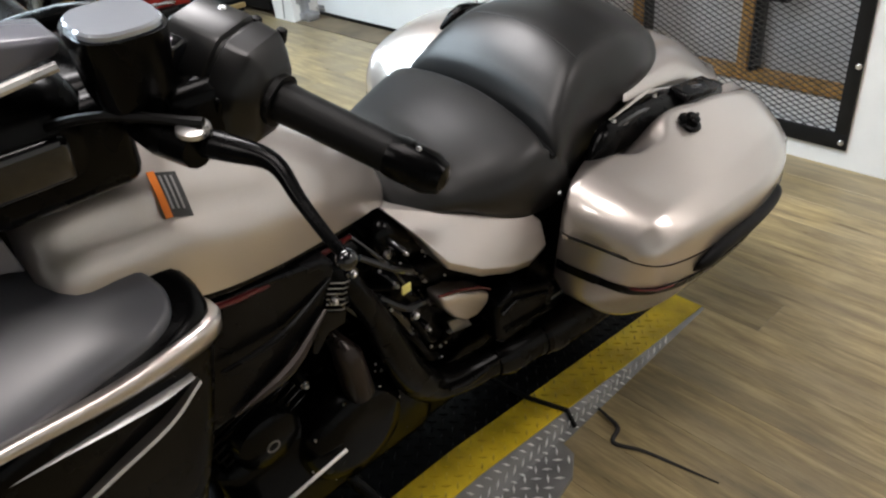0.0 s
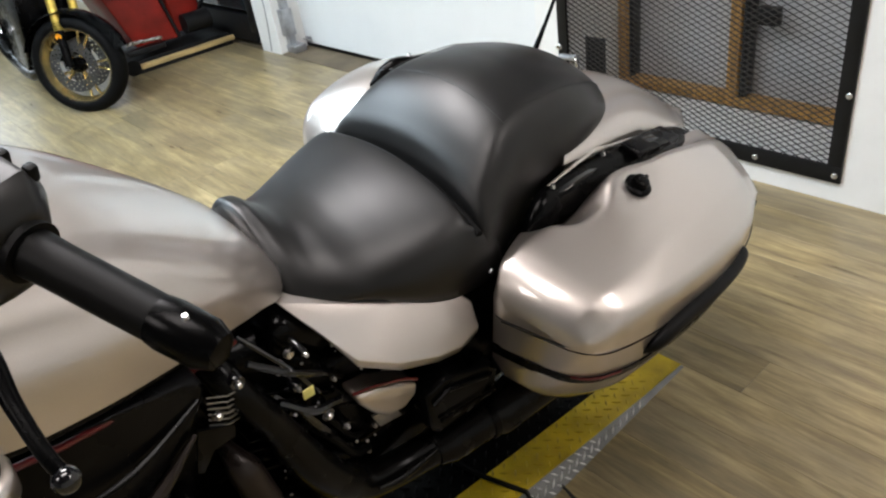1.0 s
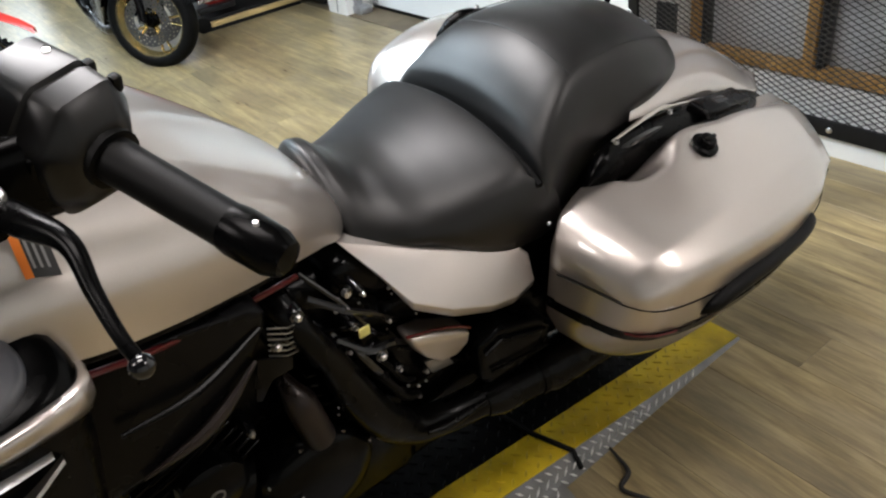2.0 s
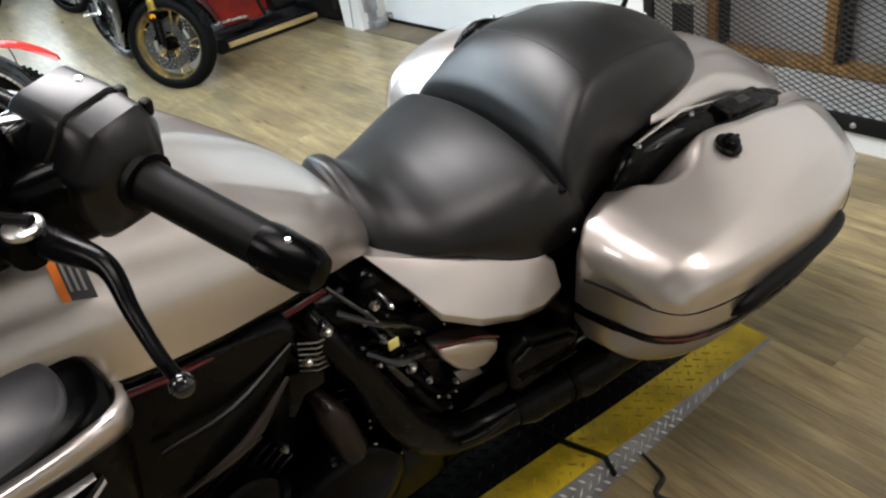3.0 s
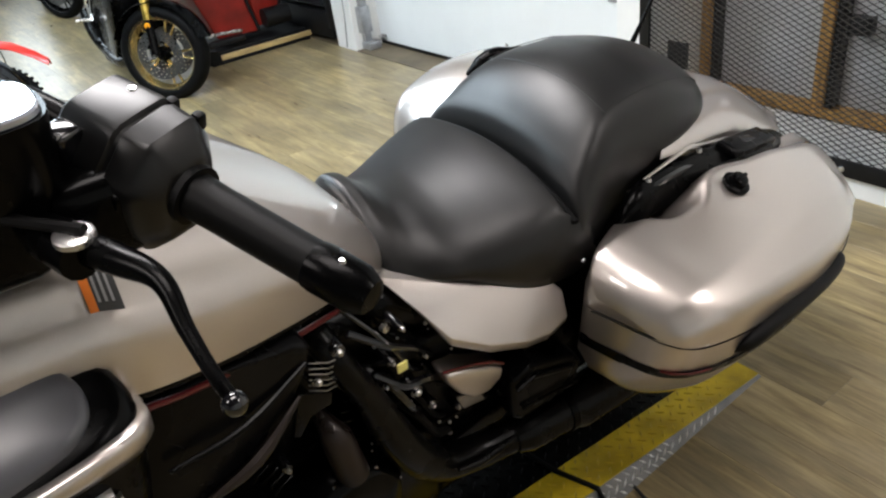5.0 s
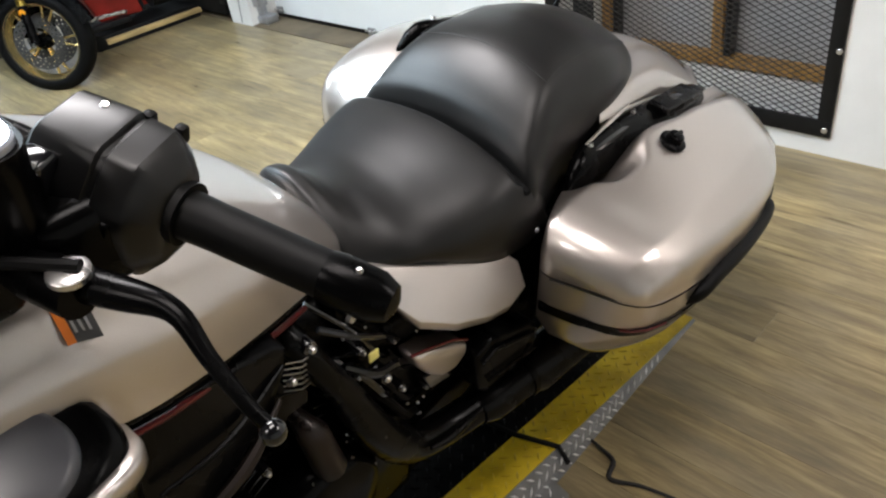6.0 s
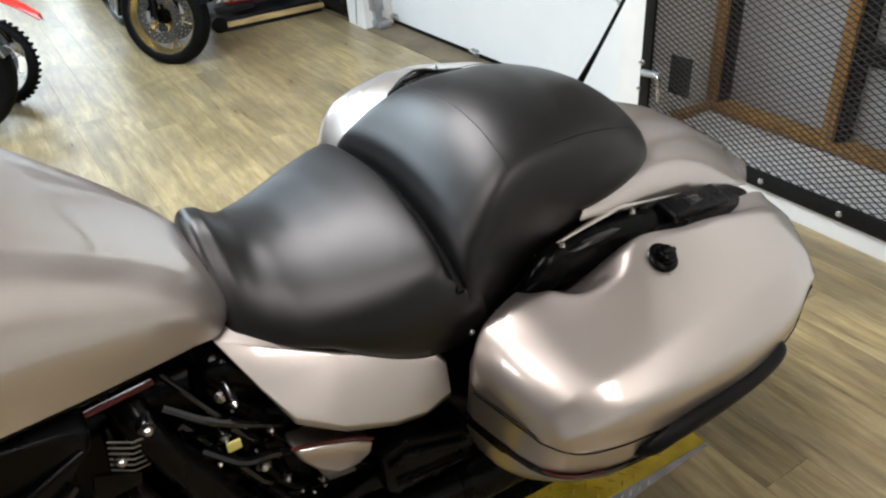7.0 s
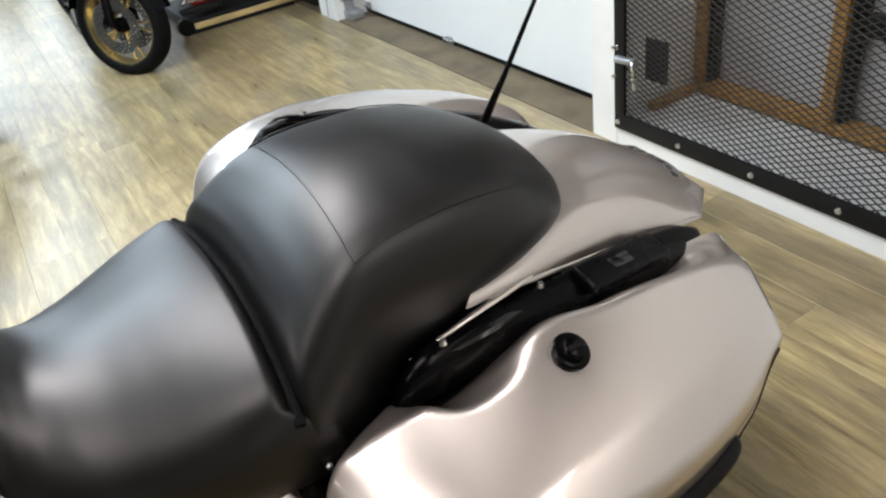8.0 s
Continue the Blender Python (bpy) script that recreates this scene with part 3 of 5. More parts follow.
    part("tie_strap", tube([(xe - 0.21, 1.235, 0.085), (xe - 0.10, 1.265, lift_height(1.265) + 0.005), (xe + 0.002, 1.30, lift_height(1.30) + 0.004), (xe + 0.024, 1.302, 0.015)], 0.0065, 8), RUBBER, e, "black rubber tie-down cord")
    return e


lift()
tagged(part("floor_cable", tube([(-1.045, 1.40, 0.006), (-1.0, 1.39, 0.006), (-0.955, 1.375, 0.006), (-0.935, 1.33, 0.005), (-0.87, 1.355, 0.005), (-0.80, 1.37, 0.004), (-0.69, 1.39, 0.004)], [0.003, 0.0045, 0.006, 0.006, 0.0045, 0.004, 0.002], 8, 5), CRACK), "thin dark frayed strip lying on the floor planks", "cable")


# ---- the touring motorcycle: x to its left, y to its rear, z up, from the ground line under it ----
bike = thing("touring_motorcycle", pose(-1.365, 0, LIFT_Z + 0.006, 0, 9, 0), "champagne silver touring motorcycle with saddlebags, leaning on its stand", "motorcycle")


def fuel_tank():
    rows = [(0.352, 0.255, 0.958, 1.075), (0.372, 0.278, 0.95, 1.10), (0.425, 0.285, 0.937, 1.116), (0.50, 0.288, 0.922, 1.115), (0.60, 0.262, 0.885, 1.072), (0.70, 0.222, 0.848, 1.025), (0.78, 0.185, 0.818, 0.965), (0.86, 0.145, 0.787, 0.895), (0.91, 0.115, 0.768, 0.838), (0.93, 0.085, 0.77, 0.80)]
    shell = arch_body(rows, 44, 44, 0.60, 0.78)
    at = {}
    for v in shell.verts:
        key = round(v.co.y, 4)
        if key not in at:
            at[key] = hermite(rows, [v.co.y])[0]
        w, hb, ht = at[key]
        f = (v.co.z - hb) / (ht - hb)
        # soft crease along the shoulder, fading towards the rear
        v.co.x -= math.copysign(0.008 * math.exp(-((f - 0.56) / 0.09) ** 2) * max(0.0, min(1.0, (0.85 - v.co.y) / 0.3)), v.co.x)
    tank = part("fuel_tank", shell, SILVER, bike, sharp=60)
    # warning label on the side shoulder
    def skin(y, u, lift):
        w, hb, ht = hermite(rows, [y])[0]
        c = min(1.0, u / w) ** (1 / 0.60)
        return Vector((u + lift * 0.7, y, hb + (ht - hb) * math.sqrt(1 - c * c) ** 0.78 + lift * 0.7))

    def sticker(y0, y1, u0, u1, lift):
        us = np.linspace(u0, u1, 10)
        return loft([[skin(y0 + (u0 - u) * 0.12, u, lift) for u in us] + [skin(y0 + (u0 - u) * 0.12, u, 0.0) for u in us[::-1]], [skin(y1 + (u0 - u) * 0.12, u, lift) for u in us] + [skin(y1 + (u0 - u) * 0.12, u, 0.0) for u in us[::-1]]])

    lab = part("warning_label", sticker(0.492, 0.522, 0.268, 0.235, 0.0016), LABEL, tank, "black and orange warning label", smooth=False)
    part("orange_band", sticker(0.491, 0.499, 0.2685, 0.2345, 0.0024), ORANGE, lab, smooth=False)
    for k in range(3):
        part("print_bar", sticker(0.502 + k * 0.006, 0.5045 + k * 0.006, 0.264, 0.239, 0.0022), LABELG, lab, smooth=False)
    # red pinstripe and black trim under the lower edge
    low = [(w, *v) for w, v in zip(np.linspace(0.46, 0.80, 9), hermite(rows, np.linspace(0.46, 0.80, 9)))]
    part("edge_trim", tube([(a[1] - 0.012, a[0], a[2] - 0.008) for a in low], 0.009, 10), BLACK, bike)
    part("red_stripe", tube([(a[1] - 0.012, a[0], a[2] - 0.035) for a in low], 0.0045, 8), RED, bike, "thin dark red stripe")
    return tank


fuel_tank()


def side_cover(side):
    """Silver cover under the rider's seat."""
    pts = [(0.130, 0.890, 0.769), (0.185, 1.05, 0.705), (0.222, 1.190, 0.655), (0.234, 1.203, 0.640), (0.252, 1.201, 0.578), (0.256, 1.15, 0.566), (0.257, 1.10, 0.579), (0.252, 1.02, 0.615), (0.236, 0.952, 0.662), (0.201, 0.922, 0.722)]
    crease = [(0.130, 0.890, 0.769), (0.19, 1.05, 0.702), (0.226, 1.187, 0.652), (0.238, 1.199, 0.638), (0.259, 1.196, 0.600), (0.267, 1.147, 0.592), (0.267, 1.095, 0.605), (0.258, 1.015, 0.639), (0.238, 0.953, 0.678), (0.201, 0.922, 0.728)]
    bm = bmesh.new()
    f = (side, 1, 1)
    mk = lambda p, d=0: bm.verts.new((side * (p[0] - d), p[1], p[2]))
    a, b, c = [mk(p) for p in pts], [mk(p) for p in crease], [mk(p, 0.05) for p in pts]
    n = len(a)
    bm.faces.new(b)
    for i in range(n):
        j = (i + 1) % n
        for q in ((b[i], a[i], a[j], b[j]), (a[i], c[i], c[j], a[j])):
            try:
                bm.faces.new(q)
            except ValueError:
                pass
    bmesh.ops.remove_doubles(bm, verts=bm.verts[:], dist=0.0005)
    bmesh.ops.bevel(bm, geom=[e for e in bm.edges], offset=0.005, segments=3, profile=0.5, affect="EDGES", clamp_overlap=True)
    return part("side_cover", bm, SILVER, bike, sharp=50)


for s in (1, -1):
    side_cover(s)


def step(v):
    v = min(1.0, max(0.0, v))
    return v * v * (3 - 2 * v)


def seat_body(rows, n=56, bend=0.0, cx=0.0, wrap=0.0, nose=0.0):
    """A cushion along y: rows of (y, half width, lower edge, edge height, top), gently domed with steep sides."""
    xs = np.linspace(rows[0][0], rows[-1][0], n)
    rings = []
    for y, (w, hb, he, ht) in zip(xs, hermite(rows, xs)):
        half = [(w * f, ht - (ht - he) * (f / 0.97) ** 2.0) for f in np.linspace(0, 0.70, 9)]
        (u0, h0), (u1, h1), (u2, h2) = half[-1], (w * 1.0, ht - (ht - he) * (0.98 / 0.97) ** 2.0), (w * 1.0, hb + (he - hb) * 0.35)
        for t in np.linspace(0.14, 1, 9):
            half.append(((1 - t) ** 2 * u0 + 2 * t * (1 - t) * u1 + t * t * u2, (1 - t) ** 2 * h0 + 2 * t * (1 - t) * h1 + t * t * h2))
        half += [(w * 0.98, hb + (he - hb) * 0.2), (w * 0.95, hb)]
        pts = [(-u, h) for u, h in half[:0:-1]] + half
        mid = cx + nose * (1 - step((y - 0.93) / 0.09))
        tuck = wrap * max(0.0, min(1.0, (y - rows[-1][0] + 0.06) / 0.06)) ** 1.5
        top = lambda h: cx + (mid - cx) * max(0.0, min(1.0, (h - hb) / (ht - hb)))
        rings.append([Vector((u + top(h), y - bend * u * u + tuck * max(0.0, min(1.0, (he - 0.004 - h) / 0.03)), h)) for u, h in pts] + [Vector((w * 0.5 + cx, y, hb)), Vector((-w * 0.5 + cx, y, hb))])
    return loft(rings)


def seat():
    rows = [(0.916, 0.105, 0.738, 0.756, 0.832), (0.924, 0.122, 0.735, 0.760, 0.846), (0.945, 0.136, 0.730, 0.762, 0.847), (0.965, 0.147, 0.725, 0.762, 0.832), (0.985, 0.158, 0.722, 0.760, 0.818), (1.015, 0.173, 0.718, 0.759, 0.811), (1.05, 0.187, 0.71, 0.760, 0.809), (1.10, 0.210, 0.69, 0.765, 0.815), (1.15, 0.227, 0.67, 0.777, 0.824), (1.20, 0.237, 0.657, 0.791, 0.831), (1.226, 0.239, 0.655, 0.797, 0.832), (1.235, 0.238, 0.657, 0.790, 0.824), (1.240, 0.237, 0.657, 0.780, 0.810), (1.246, 0.235, 0.66, 0.735, 0.755)]
    rs = part("rider_seat", seat_body(rows, 80, 0.35, wrap=0.055, nose=-0.045), VINYL, bike, "smooth black vinyl rider seat", sharp=75)
    rows2 = [(1.244, 0.222, 0.655, 0.735, 0.755), (1.250, 0.226, 0.652, 0.782, 0.812), (1.257, 0.227, 0.652, 0.806, 0.843), (1.28, 0.220, 0.655, 0.834, 0.876), (1.33, 0.202, 0.67, 0.878, 0.917), (1.38, 0.189, 0.69, 0.898, 0.936), (1.48, 0.180, 0.725, 0.900, 0.941), (1.56, 0.172, 0.755, 0.887, 0.929), (1.62, 0.158, 0.772, 0.868, 0.907), (1.675, 0.134, 0.775, 0.838, 0.872), (1.71, 0.106, 0.772, 0.812, 0.840), (1.735, 0.065, 0.775, 0.795, 0.808)]
    ps = part("passenger_seat", seat_body(rows2, 64, 0.35, 0.010), VINYL, bike, "smooth black vinyl passenger seat with stitched seams", sharp=75)

    def on(y, f):
        w, hb, he, ht = hermite(rows2, [y])[0]
        u = w * f
        return Vector((u + 0.010, y - 0.35 * u * u, ht - (ht - he) * (f / 0.97) ** 2.0 + 0.0004))

    part("seam", tube([on(1.36, f) for f in np.linspace(-0.78, 0.78, 26)], 0.0007, 6), VINYL, ps)
    for sgn in (-1, 1):
        part("seam", tube([on(y, 0.78 * sgn) for y in np.linspace(1.36, 1.70, 16)], 0.0007, 6), VINYL, ps)
    # black tube laid in the gap paints the shade of the crease
    part("seat_crease", tube([(u, 1.2455 - 0.35 * u * u, 0.807 - 0.036 * (u / 0.23) ** 2) for u in np.linspace(-0.222, 0.228, 24)], 0.0068, 8), CREASE_SHADE, rs, "dark tube painting the shade in the crease between the cushions")
    part("seat_badge", box(-0.046, -0.026, 0.914, 0.920, 0.808, 0.819, 0.002), STEEL, rs)
    part("bolt", lathe([(0, 0.005), (0.004, 0.004)], 10, "x"), GALV, rs).location = (0.240, 1.243, 0.69)
    # black seat base under the cushions
    base = [(1.16, 0.20, 0.58, 0.67), (1.28, 0.215, 0.60, 0.70), (1.42, 0.19, 0.64, 0.74), (1.60, 0.165, 0.68, 0.765)]
    part("seat_base", arch_body(base, 14, 14, 0.5, 0.6), BLACK, bike, "black plastic seat base")


seat()


def tail():
    # y is that of the middle; the sections sweep forward towards both lips
    rows = [(1.62, 0.199, 0.783, 0.800), (1.72, 0.193, 0.764, 0.797), (1.80, 0.182, 0.736, 0.784), (1.90, 0.168, 0.699, 0.750), (2.0, 0.155, 0.663, 0.692), (2.05, 0.147, 0.643, 0.657), (2.083, 0.140, 0.628, 0.636), (2.092, 0.136, 0.620, 0.625)]
    sweep = 3.6
    t = part("tail_cowl", arch_body(rows, 48, 36, 0.55, 0.72, bend=sweep), SILVER, bike, sharp=45)
    for k in range(6):
        u, y = -0.056 + k * 0.0218, 2.044
        w, hb, ht = hermite(rows, [y])[0]
        z = hb + (ht - hb) * (1 - (abs(u) / w) ** 3.6) ** 0.36
        o = part("emblem_bar", box(-0.006, 0.006, -0.008, 0.008, -0.001, 0.0012, 0.0004), LABEL, t, "dark raised emblem, plain bars")
        o.matrix_basis = pose(u, y - sweep * u * u, z + 0.0022, -30, u * 90, -math.degrees(2 * sweep * u))
    ys = np.linspace(1.70, 2.085, 18)
    lip = [(v[0] - 0.001, y - sweep * v[0] ** 2, v[1] + 0.002) for y, v in zip(ys, hermite(rows, ys))]
    for s in (1, -1):
        part("tail_lip", tube([(s * a, b, c) for a, b, c in lip], [0.003] + [0.0048] * 16 + [0.003], 10), SILVER, t)
    rail = [(1.345, 0.225, 0.708, 0.006, 0.006), (1.375, 0.224, 0.728, 0.026, 0.017), (1.45, 0.214, 0.729, 0.036, 0.025), (1.55, 0.210, 0.718, 0.042, 0.032), (1.70, 0.206, 0.698, 0.040, 0.036), (1.82, 0.198, 0.675, 0.036, 0.036), (1.92, 0.182, 0.650, 0.026, 0.030), (1.965, 0.172, 0.640, 0.010, 0.010)]
    for s in (1, -1):
        rings, strip = [], []
        for y, (u, h, sh, sw) in zip(np.linspace(1.345, 1.965, 30), hermite(rail, np.linspace(1.345, 1.965, 30))):
            rings.append([Vector((s * (u + sw * math.cos(b) + 0.25 * sh * math.sin(-b)), y, h + sh * math.copysign(abs(math.sin(b)) ** 0.8, math.sin(b)))) for b in np.linspace(0, 2 * math.pi, 18, endpoint=False)])
        r = part("grab_rail", loft(rings), BLACK, bike, "black plastic grab rail", sharp=60)
        if s < 0:
            r.matrix_basis = Matrix.Translation((-0.006, 1.475, 0.826)) @ Matrix.Rotation(radians(-13), 4, "X") @ Matrix.Translation((0, -1.45, -0.72))
        part("rail_ridge", tube([(s * 0.222, 1.40, 0.752), (s * 0.220, 1.50, 0.752), (s * 0.208, 1.64, 0.735)], [0.004, 0.009, 0.004], 8, 4), GLOSS, r)
        for y, x, z in ((1.43, 0.215, 0.764), (1.60, 0.200, 0.754)):
            part("bolt", lathe([(0, 0.006), (0.006, 0.004)], 10, "z"), STEEL, r).location = (s * x, y, z)
        for y, u, h, k in ((1.385, 0.205, 0.758, 0.2), (1.43, 0.206, 0.768, 0.6), (1.48, 0.203, 0.774, 0.9), (1.54, 0.196, 0.776, 1.3), (1.592, 0.186, 0.773, 1.6)):
            strip.append([Vector((s * (u + k * 0.005 * math.cos(b)), y, h - 0.004 + k * 0.003 * math.sin(b))) for b in np.linspace(0, 2 * math.pi, 10, endpoint=False)])
        part("tail_strip", loft(strip), SILVER, bike, "thin silver strip under the seat edge")
        if s < 0:
            continue
        pad = part("rail_pad", box(-0.026, 0.026, -0.088, 0.088, -0.010, 0.010, 0.007, 3), SATIN, r)
        pad.matrix_basis = pose(s * 0.214, 1.742, 0.728, -12, s * 8, s * 4)
        part("pad_slot", box(-0.010, 0.010, -0.030, 0.014, 0.0085, 0.0115, 0.002), GLOSS, pad)
    part("rear_light", box(-0.07, 0.07, 2.06, 2.11, 0.53, 0.585, 0.015), RED, bike, "dark red rear light")
    part("antenna", tube([(-0.12, 1.70, 0.735), (-0.118, 1.735, 0.80), (-0.115, 1.78, 0.885), (-0.11, 1.93, 1.18), (-0.105, 2.1, 1.50)], [0.009, 0.008, 0.0045, 0.0019, 0.0012], 10), BLACK, bike, "thin black whip antenna")


tail()


def saddlebag(side):
    st = [
        # y, u_in, h_in, u_out, h_out, h_seam
        (1.205, 0.300, 0.662, 0.425, 0.640, 0.632),
        (1.212, 0.280, 0.682, 0.445, 0.654, 0.628),
        (1.235, 0.258, 0.712, 0.464, 0.672, 0.624),
        (1.28, 0.236, 0.730, 0.476, 0.686, 0.618),
        (1.36, 0.205, 0.740, 0.486, 0.692, 0.612),
        (1.50, 0.188, 0.772, 0.489, 0.686, 0.601),
        (1.65, 0.185, 0.782, 0.480, 0.672, 0.594),
        (1.78, 0.19, 0.762, 0.450, 0.650, 0.582),
        (1.85, 0.195, 0.738, 0.422, 0.632, 0.578),
        (1.90, 0.198, 0.700, 0.399, 0.612, 0.573),
        (1.932, 0.198, 0.668, 0.386, 0.600, 0.570),
    ]
    ys = np.concatenate([np.linspace(1.205, 1.30, 14), np.linspace(1.31, 1.60, 42), np.linspace(1.615, 1.85, 16), np.linspace(1.86, 1.932, 8)])
    rim = [(1.20, 0.25), (1.37, 0.283), (1.405, 0.308), (1.46, 0.314), (1.525, 0.285), (1.57, 0.255), (1.70, 0.235), (1.95, 0.225)]
    vals = hermite(st, ys)
    lid, base, band = [], [], []
    for y, (ui, hi, uo, ho, hs) in zip(ys, vals):
        # hand recess beside the grab rail: a steep front wall, running out towards the rear
        ub = hermite(rim, [y])[0][0]
        bowl = 0.034 * step((y - 1.362) / 0.030) * (1 - step((y - 1.43) / 0.15))
        under = 0.085 * step((y - 1.335) / 0.06) * (1 - 0.75 * step((y - 1.80) / 0.12))
        near = 0.030 * step((1.40 - y) / 0.05)
        drop = lambda u: bowl * (1 - step((u - ub + 0.050) / 0.050)) + under * (1 - step((u - 0.195 - 0.017 * step((y - 1.56) / 0.10)) / 0.078)) + near * (1 - step((u - 0.20) / 0.075))
        P = [Vector((ui, 0, hs + 0.004)), Vector((ui, 0, hs + (hi - drop(ui) - hs) * 0.55)), Vector((ui + 0.006, 0, hi - 0.010 - drop(ui)))]
        # gently domed top, then a fillet down the outer side
        for f in np.concatenate([np.linspace(0.04, 0.46, 22), np.linspace(0.50, 0.82, 7)]):
            u = ui + (uo - ui) * f
            P.append(Vector((u, 0, hi + (ho - hi) * f**1.15 + 0.009 * math.sin(math.pi * f) - drop(u))))
        r = min(0.046, (ho - hs) * 0.9) * (1 - 0.55 * step((y - 1.76) / 0.15))
        for k in range(7):
            a = radians(75 - k * 15)
            P.append(Vector((uo - r * 0.75 + r * 0.75 * math.cos(a), 0, ho - r + r * math.sin(a) * 0.98)))
        P.append(Vector((uo + 0.001, 0, hs + 0.004)))
        sl = lambda u: y + 0.05 * max(0.0, (u - 0.25) / 0.22) ** 1.5 * max(0.0, (1.5 - y) / 0.295) + 0.30 * (0.386 - u) * step((y - 1.80) / 0.13)
        lid.append([Vector((side * p.x, sl(p.x), p.z)) for p in P])
        t = min(1.0, max(0.0, (y - 1.205) / 0.16))
        t2 = min(1.0, max(0.0, (1.935 - y) / 0.12))
        hb = hs - (0.105 + 0.135 * math.sqrt(t)) * (0.35 + 0.65 * math.sqrt(t2))
        q = []
        for f in (0.0, 0.15, 0.3, 0.45, 0.6, 0.75, 0.88, 0.96, 1.0):
            q.append(Vector((max(uo - 0.11 * f**2.2, ui + 0.045), 0, hs + (hb - hs) * f)))
        q += [Vector((ui + 0.03, 0, hb)), Vector((ui, 0, hb + 0.03)), Vector((ui, 0, hs)), ]
        base.append([Vector((side * p.x, sl(p.x), p.z)) for p in q])
        m = []
        for d in (0.064, 0.073, 0.084):
            f = d / (hs - hb)
            uu = max(uo - 0.11 * f**2.2, ui + 0.012)
            m.append(Vector((side * (uu + 0.003), sl(uu), hs - d)))
        band.append(m)
    bag = part("saddlebag", loft(base), SILVER, bike, "silver hard saddlebag lower shell", sharp=50)
    part("lid", loft(lid), SILVER, bag, "champagne silver saddlebag lid", sharp=55)
    # black strip wrapping the front and outer side of the lower shell
    lead = []
    for u in np.linspace(0.285, 0.365, 5):
        yy = 1.2025 + 0.05 * max(0.0, (u - 0.25) / 0.22) ** 1.5
        lead.append([Vector((side * u, yy, b.z)) for b in band[0]])
    band = lead + band
    bb = loft([[p for p in r] + [Vector((p.x - side * 0.006, p.y + (0.004 if k_ < 6 else 0.0), p.z)) for p in reversed(r)] for k_, r in enumerate(band)])
    part("black_strip", bb, BLACK, bag, "black strip", sharp=50)
    part("red_line", tube([r[0] + Vector((side * 0.002, 0, 0.0)) for r in band[6:18]], 0.0022, 6), RED, bag)
    part("seam_line", tube([lid[0][0] + Vector((0, -0.003, -0.003))] + [lid[0][-1] + Vector((0, -0.004, -0.002))] + [r[-1] + Vector((side * 0.001, 0, -0.003)) for r in lid[1::2]], 0.0011, 6), BLACK, bag)
    # rubber bumper along the outer edge
    bp = [(0.476, 1.385, 0.566), (0.491, 1.40, 0.584), (0.494, 1.45, 0.598), (0.491, 1.55, 0.594), (0.480, 1.66, 0.586), (0.468, 1.72, 0.586), (0.455, 1.735, 0.592)]
    part("bumper", tube([(side * a, b, c) for a, b, c in bp], [0.008, 0.0145, 0.0165, 0.017, 0.0165, 0.0145, 0.007], 14, 4), RUBBER, bag, "black rubber bumper strip")
    lk = part("lock_seat", lathe([(0, 0.026), (0.006, 0.026), (0.009, 0.022), (0.009, 0.017), (0.02, 0.015), (0.022, 0.012)], 24, "z"), BLACK, bag, "black round lock")
    lk.matrix_basis = pose(side * 0.313, 1.555, 0.752, -4, side * 22, 0)
    part("lock_tab", box(-0.004, 0.004, -0.013, 0.013, 0.02, 0.027, 0.002), RUBBER, lk)
    return bag


saddlebag(1)


def far_saddlebag():
    """The bag on the high side: a domed lid, narrow at both ends, with a recess for the grab rail."""
    y0, y1 = 1.262, 1.963
    lid, base = [], []
    for f in np.linspace(0, 1, 56) ** 1.5:
        y = y0 + (y1 - y0) * f
        hs, ht = 0.619 - 0.041 * f, 0.875 - 0.151 * f - 0.07 * max(0.0, (f - 0.75) / 0.25) ** 2
        rise = max(0.0, 1 - (1 - min((y - y0) / 0.293, 1)) ** 2) ** 0.6
        wide = max(0.0, 1 - (1 - min((y - y0) / 0.094, 1)) ** 2) ** 0.6
        top = hs + (ht - hs) * (0.03 + 0.97 * rise)
        ui = 0.202
        uo = ui + 0.07 + 0.204 * wide - 0.249 * max(0.0, (f - 0.55) / 0.45) ** 1.6
        deep = 0.07 * step((y - 1.385) / 0.05) * (1 - 0.7 * step((y - 1.62) / 0.2))
        ring = [Vector((-ui, y, hs - 0.002))]
        for a in np.linspace(0, math.pi / 2, 26):
            u = ui + (uo - ui) * math.sin(a) ** 0.62
            h = hs + (top - hs) * math.cos(a) ** 0.665
            ring.append(Vector((-u, y, h - deep * (1 - step((u - ui - 0.03) / 0.02)))))
        lid.append(ring)
        low = hs - 0.10 - 0.12 * math.sqrt(max(0.0, min(1.0, (y - y0) / 0.16)))
        base.append([Vector((-uo, y, hs - 0.004)), Vector((-uo + 0.02, y, hs + (low - hs) * 0.6)), Vector((-uo + 0.06, y, low)), Vector((-ui - 0.01, y, low)), Vector((-ui, y, hs - 0.004))])
    bag = part("saddlebag", loft(base), SILVER, bike, "silver hard saddlebag lower shell", sharp=50)
    part("lid", loft(lid), SILVER, bag, "champagne silver saddlebag lid", sharp=55)
    part("seam_line", tube([r[-1] + Vector((-0.001, 0, -0.003)) for r in lid[::3]], 0.0011, 6), BLACK, bag)
    return bag


far_saddlebag()


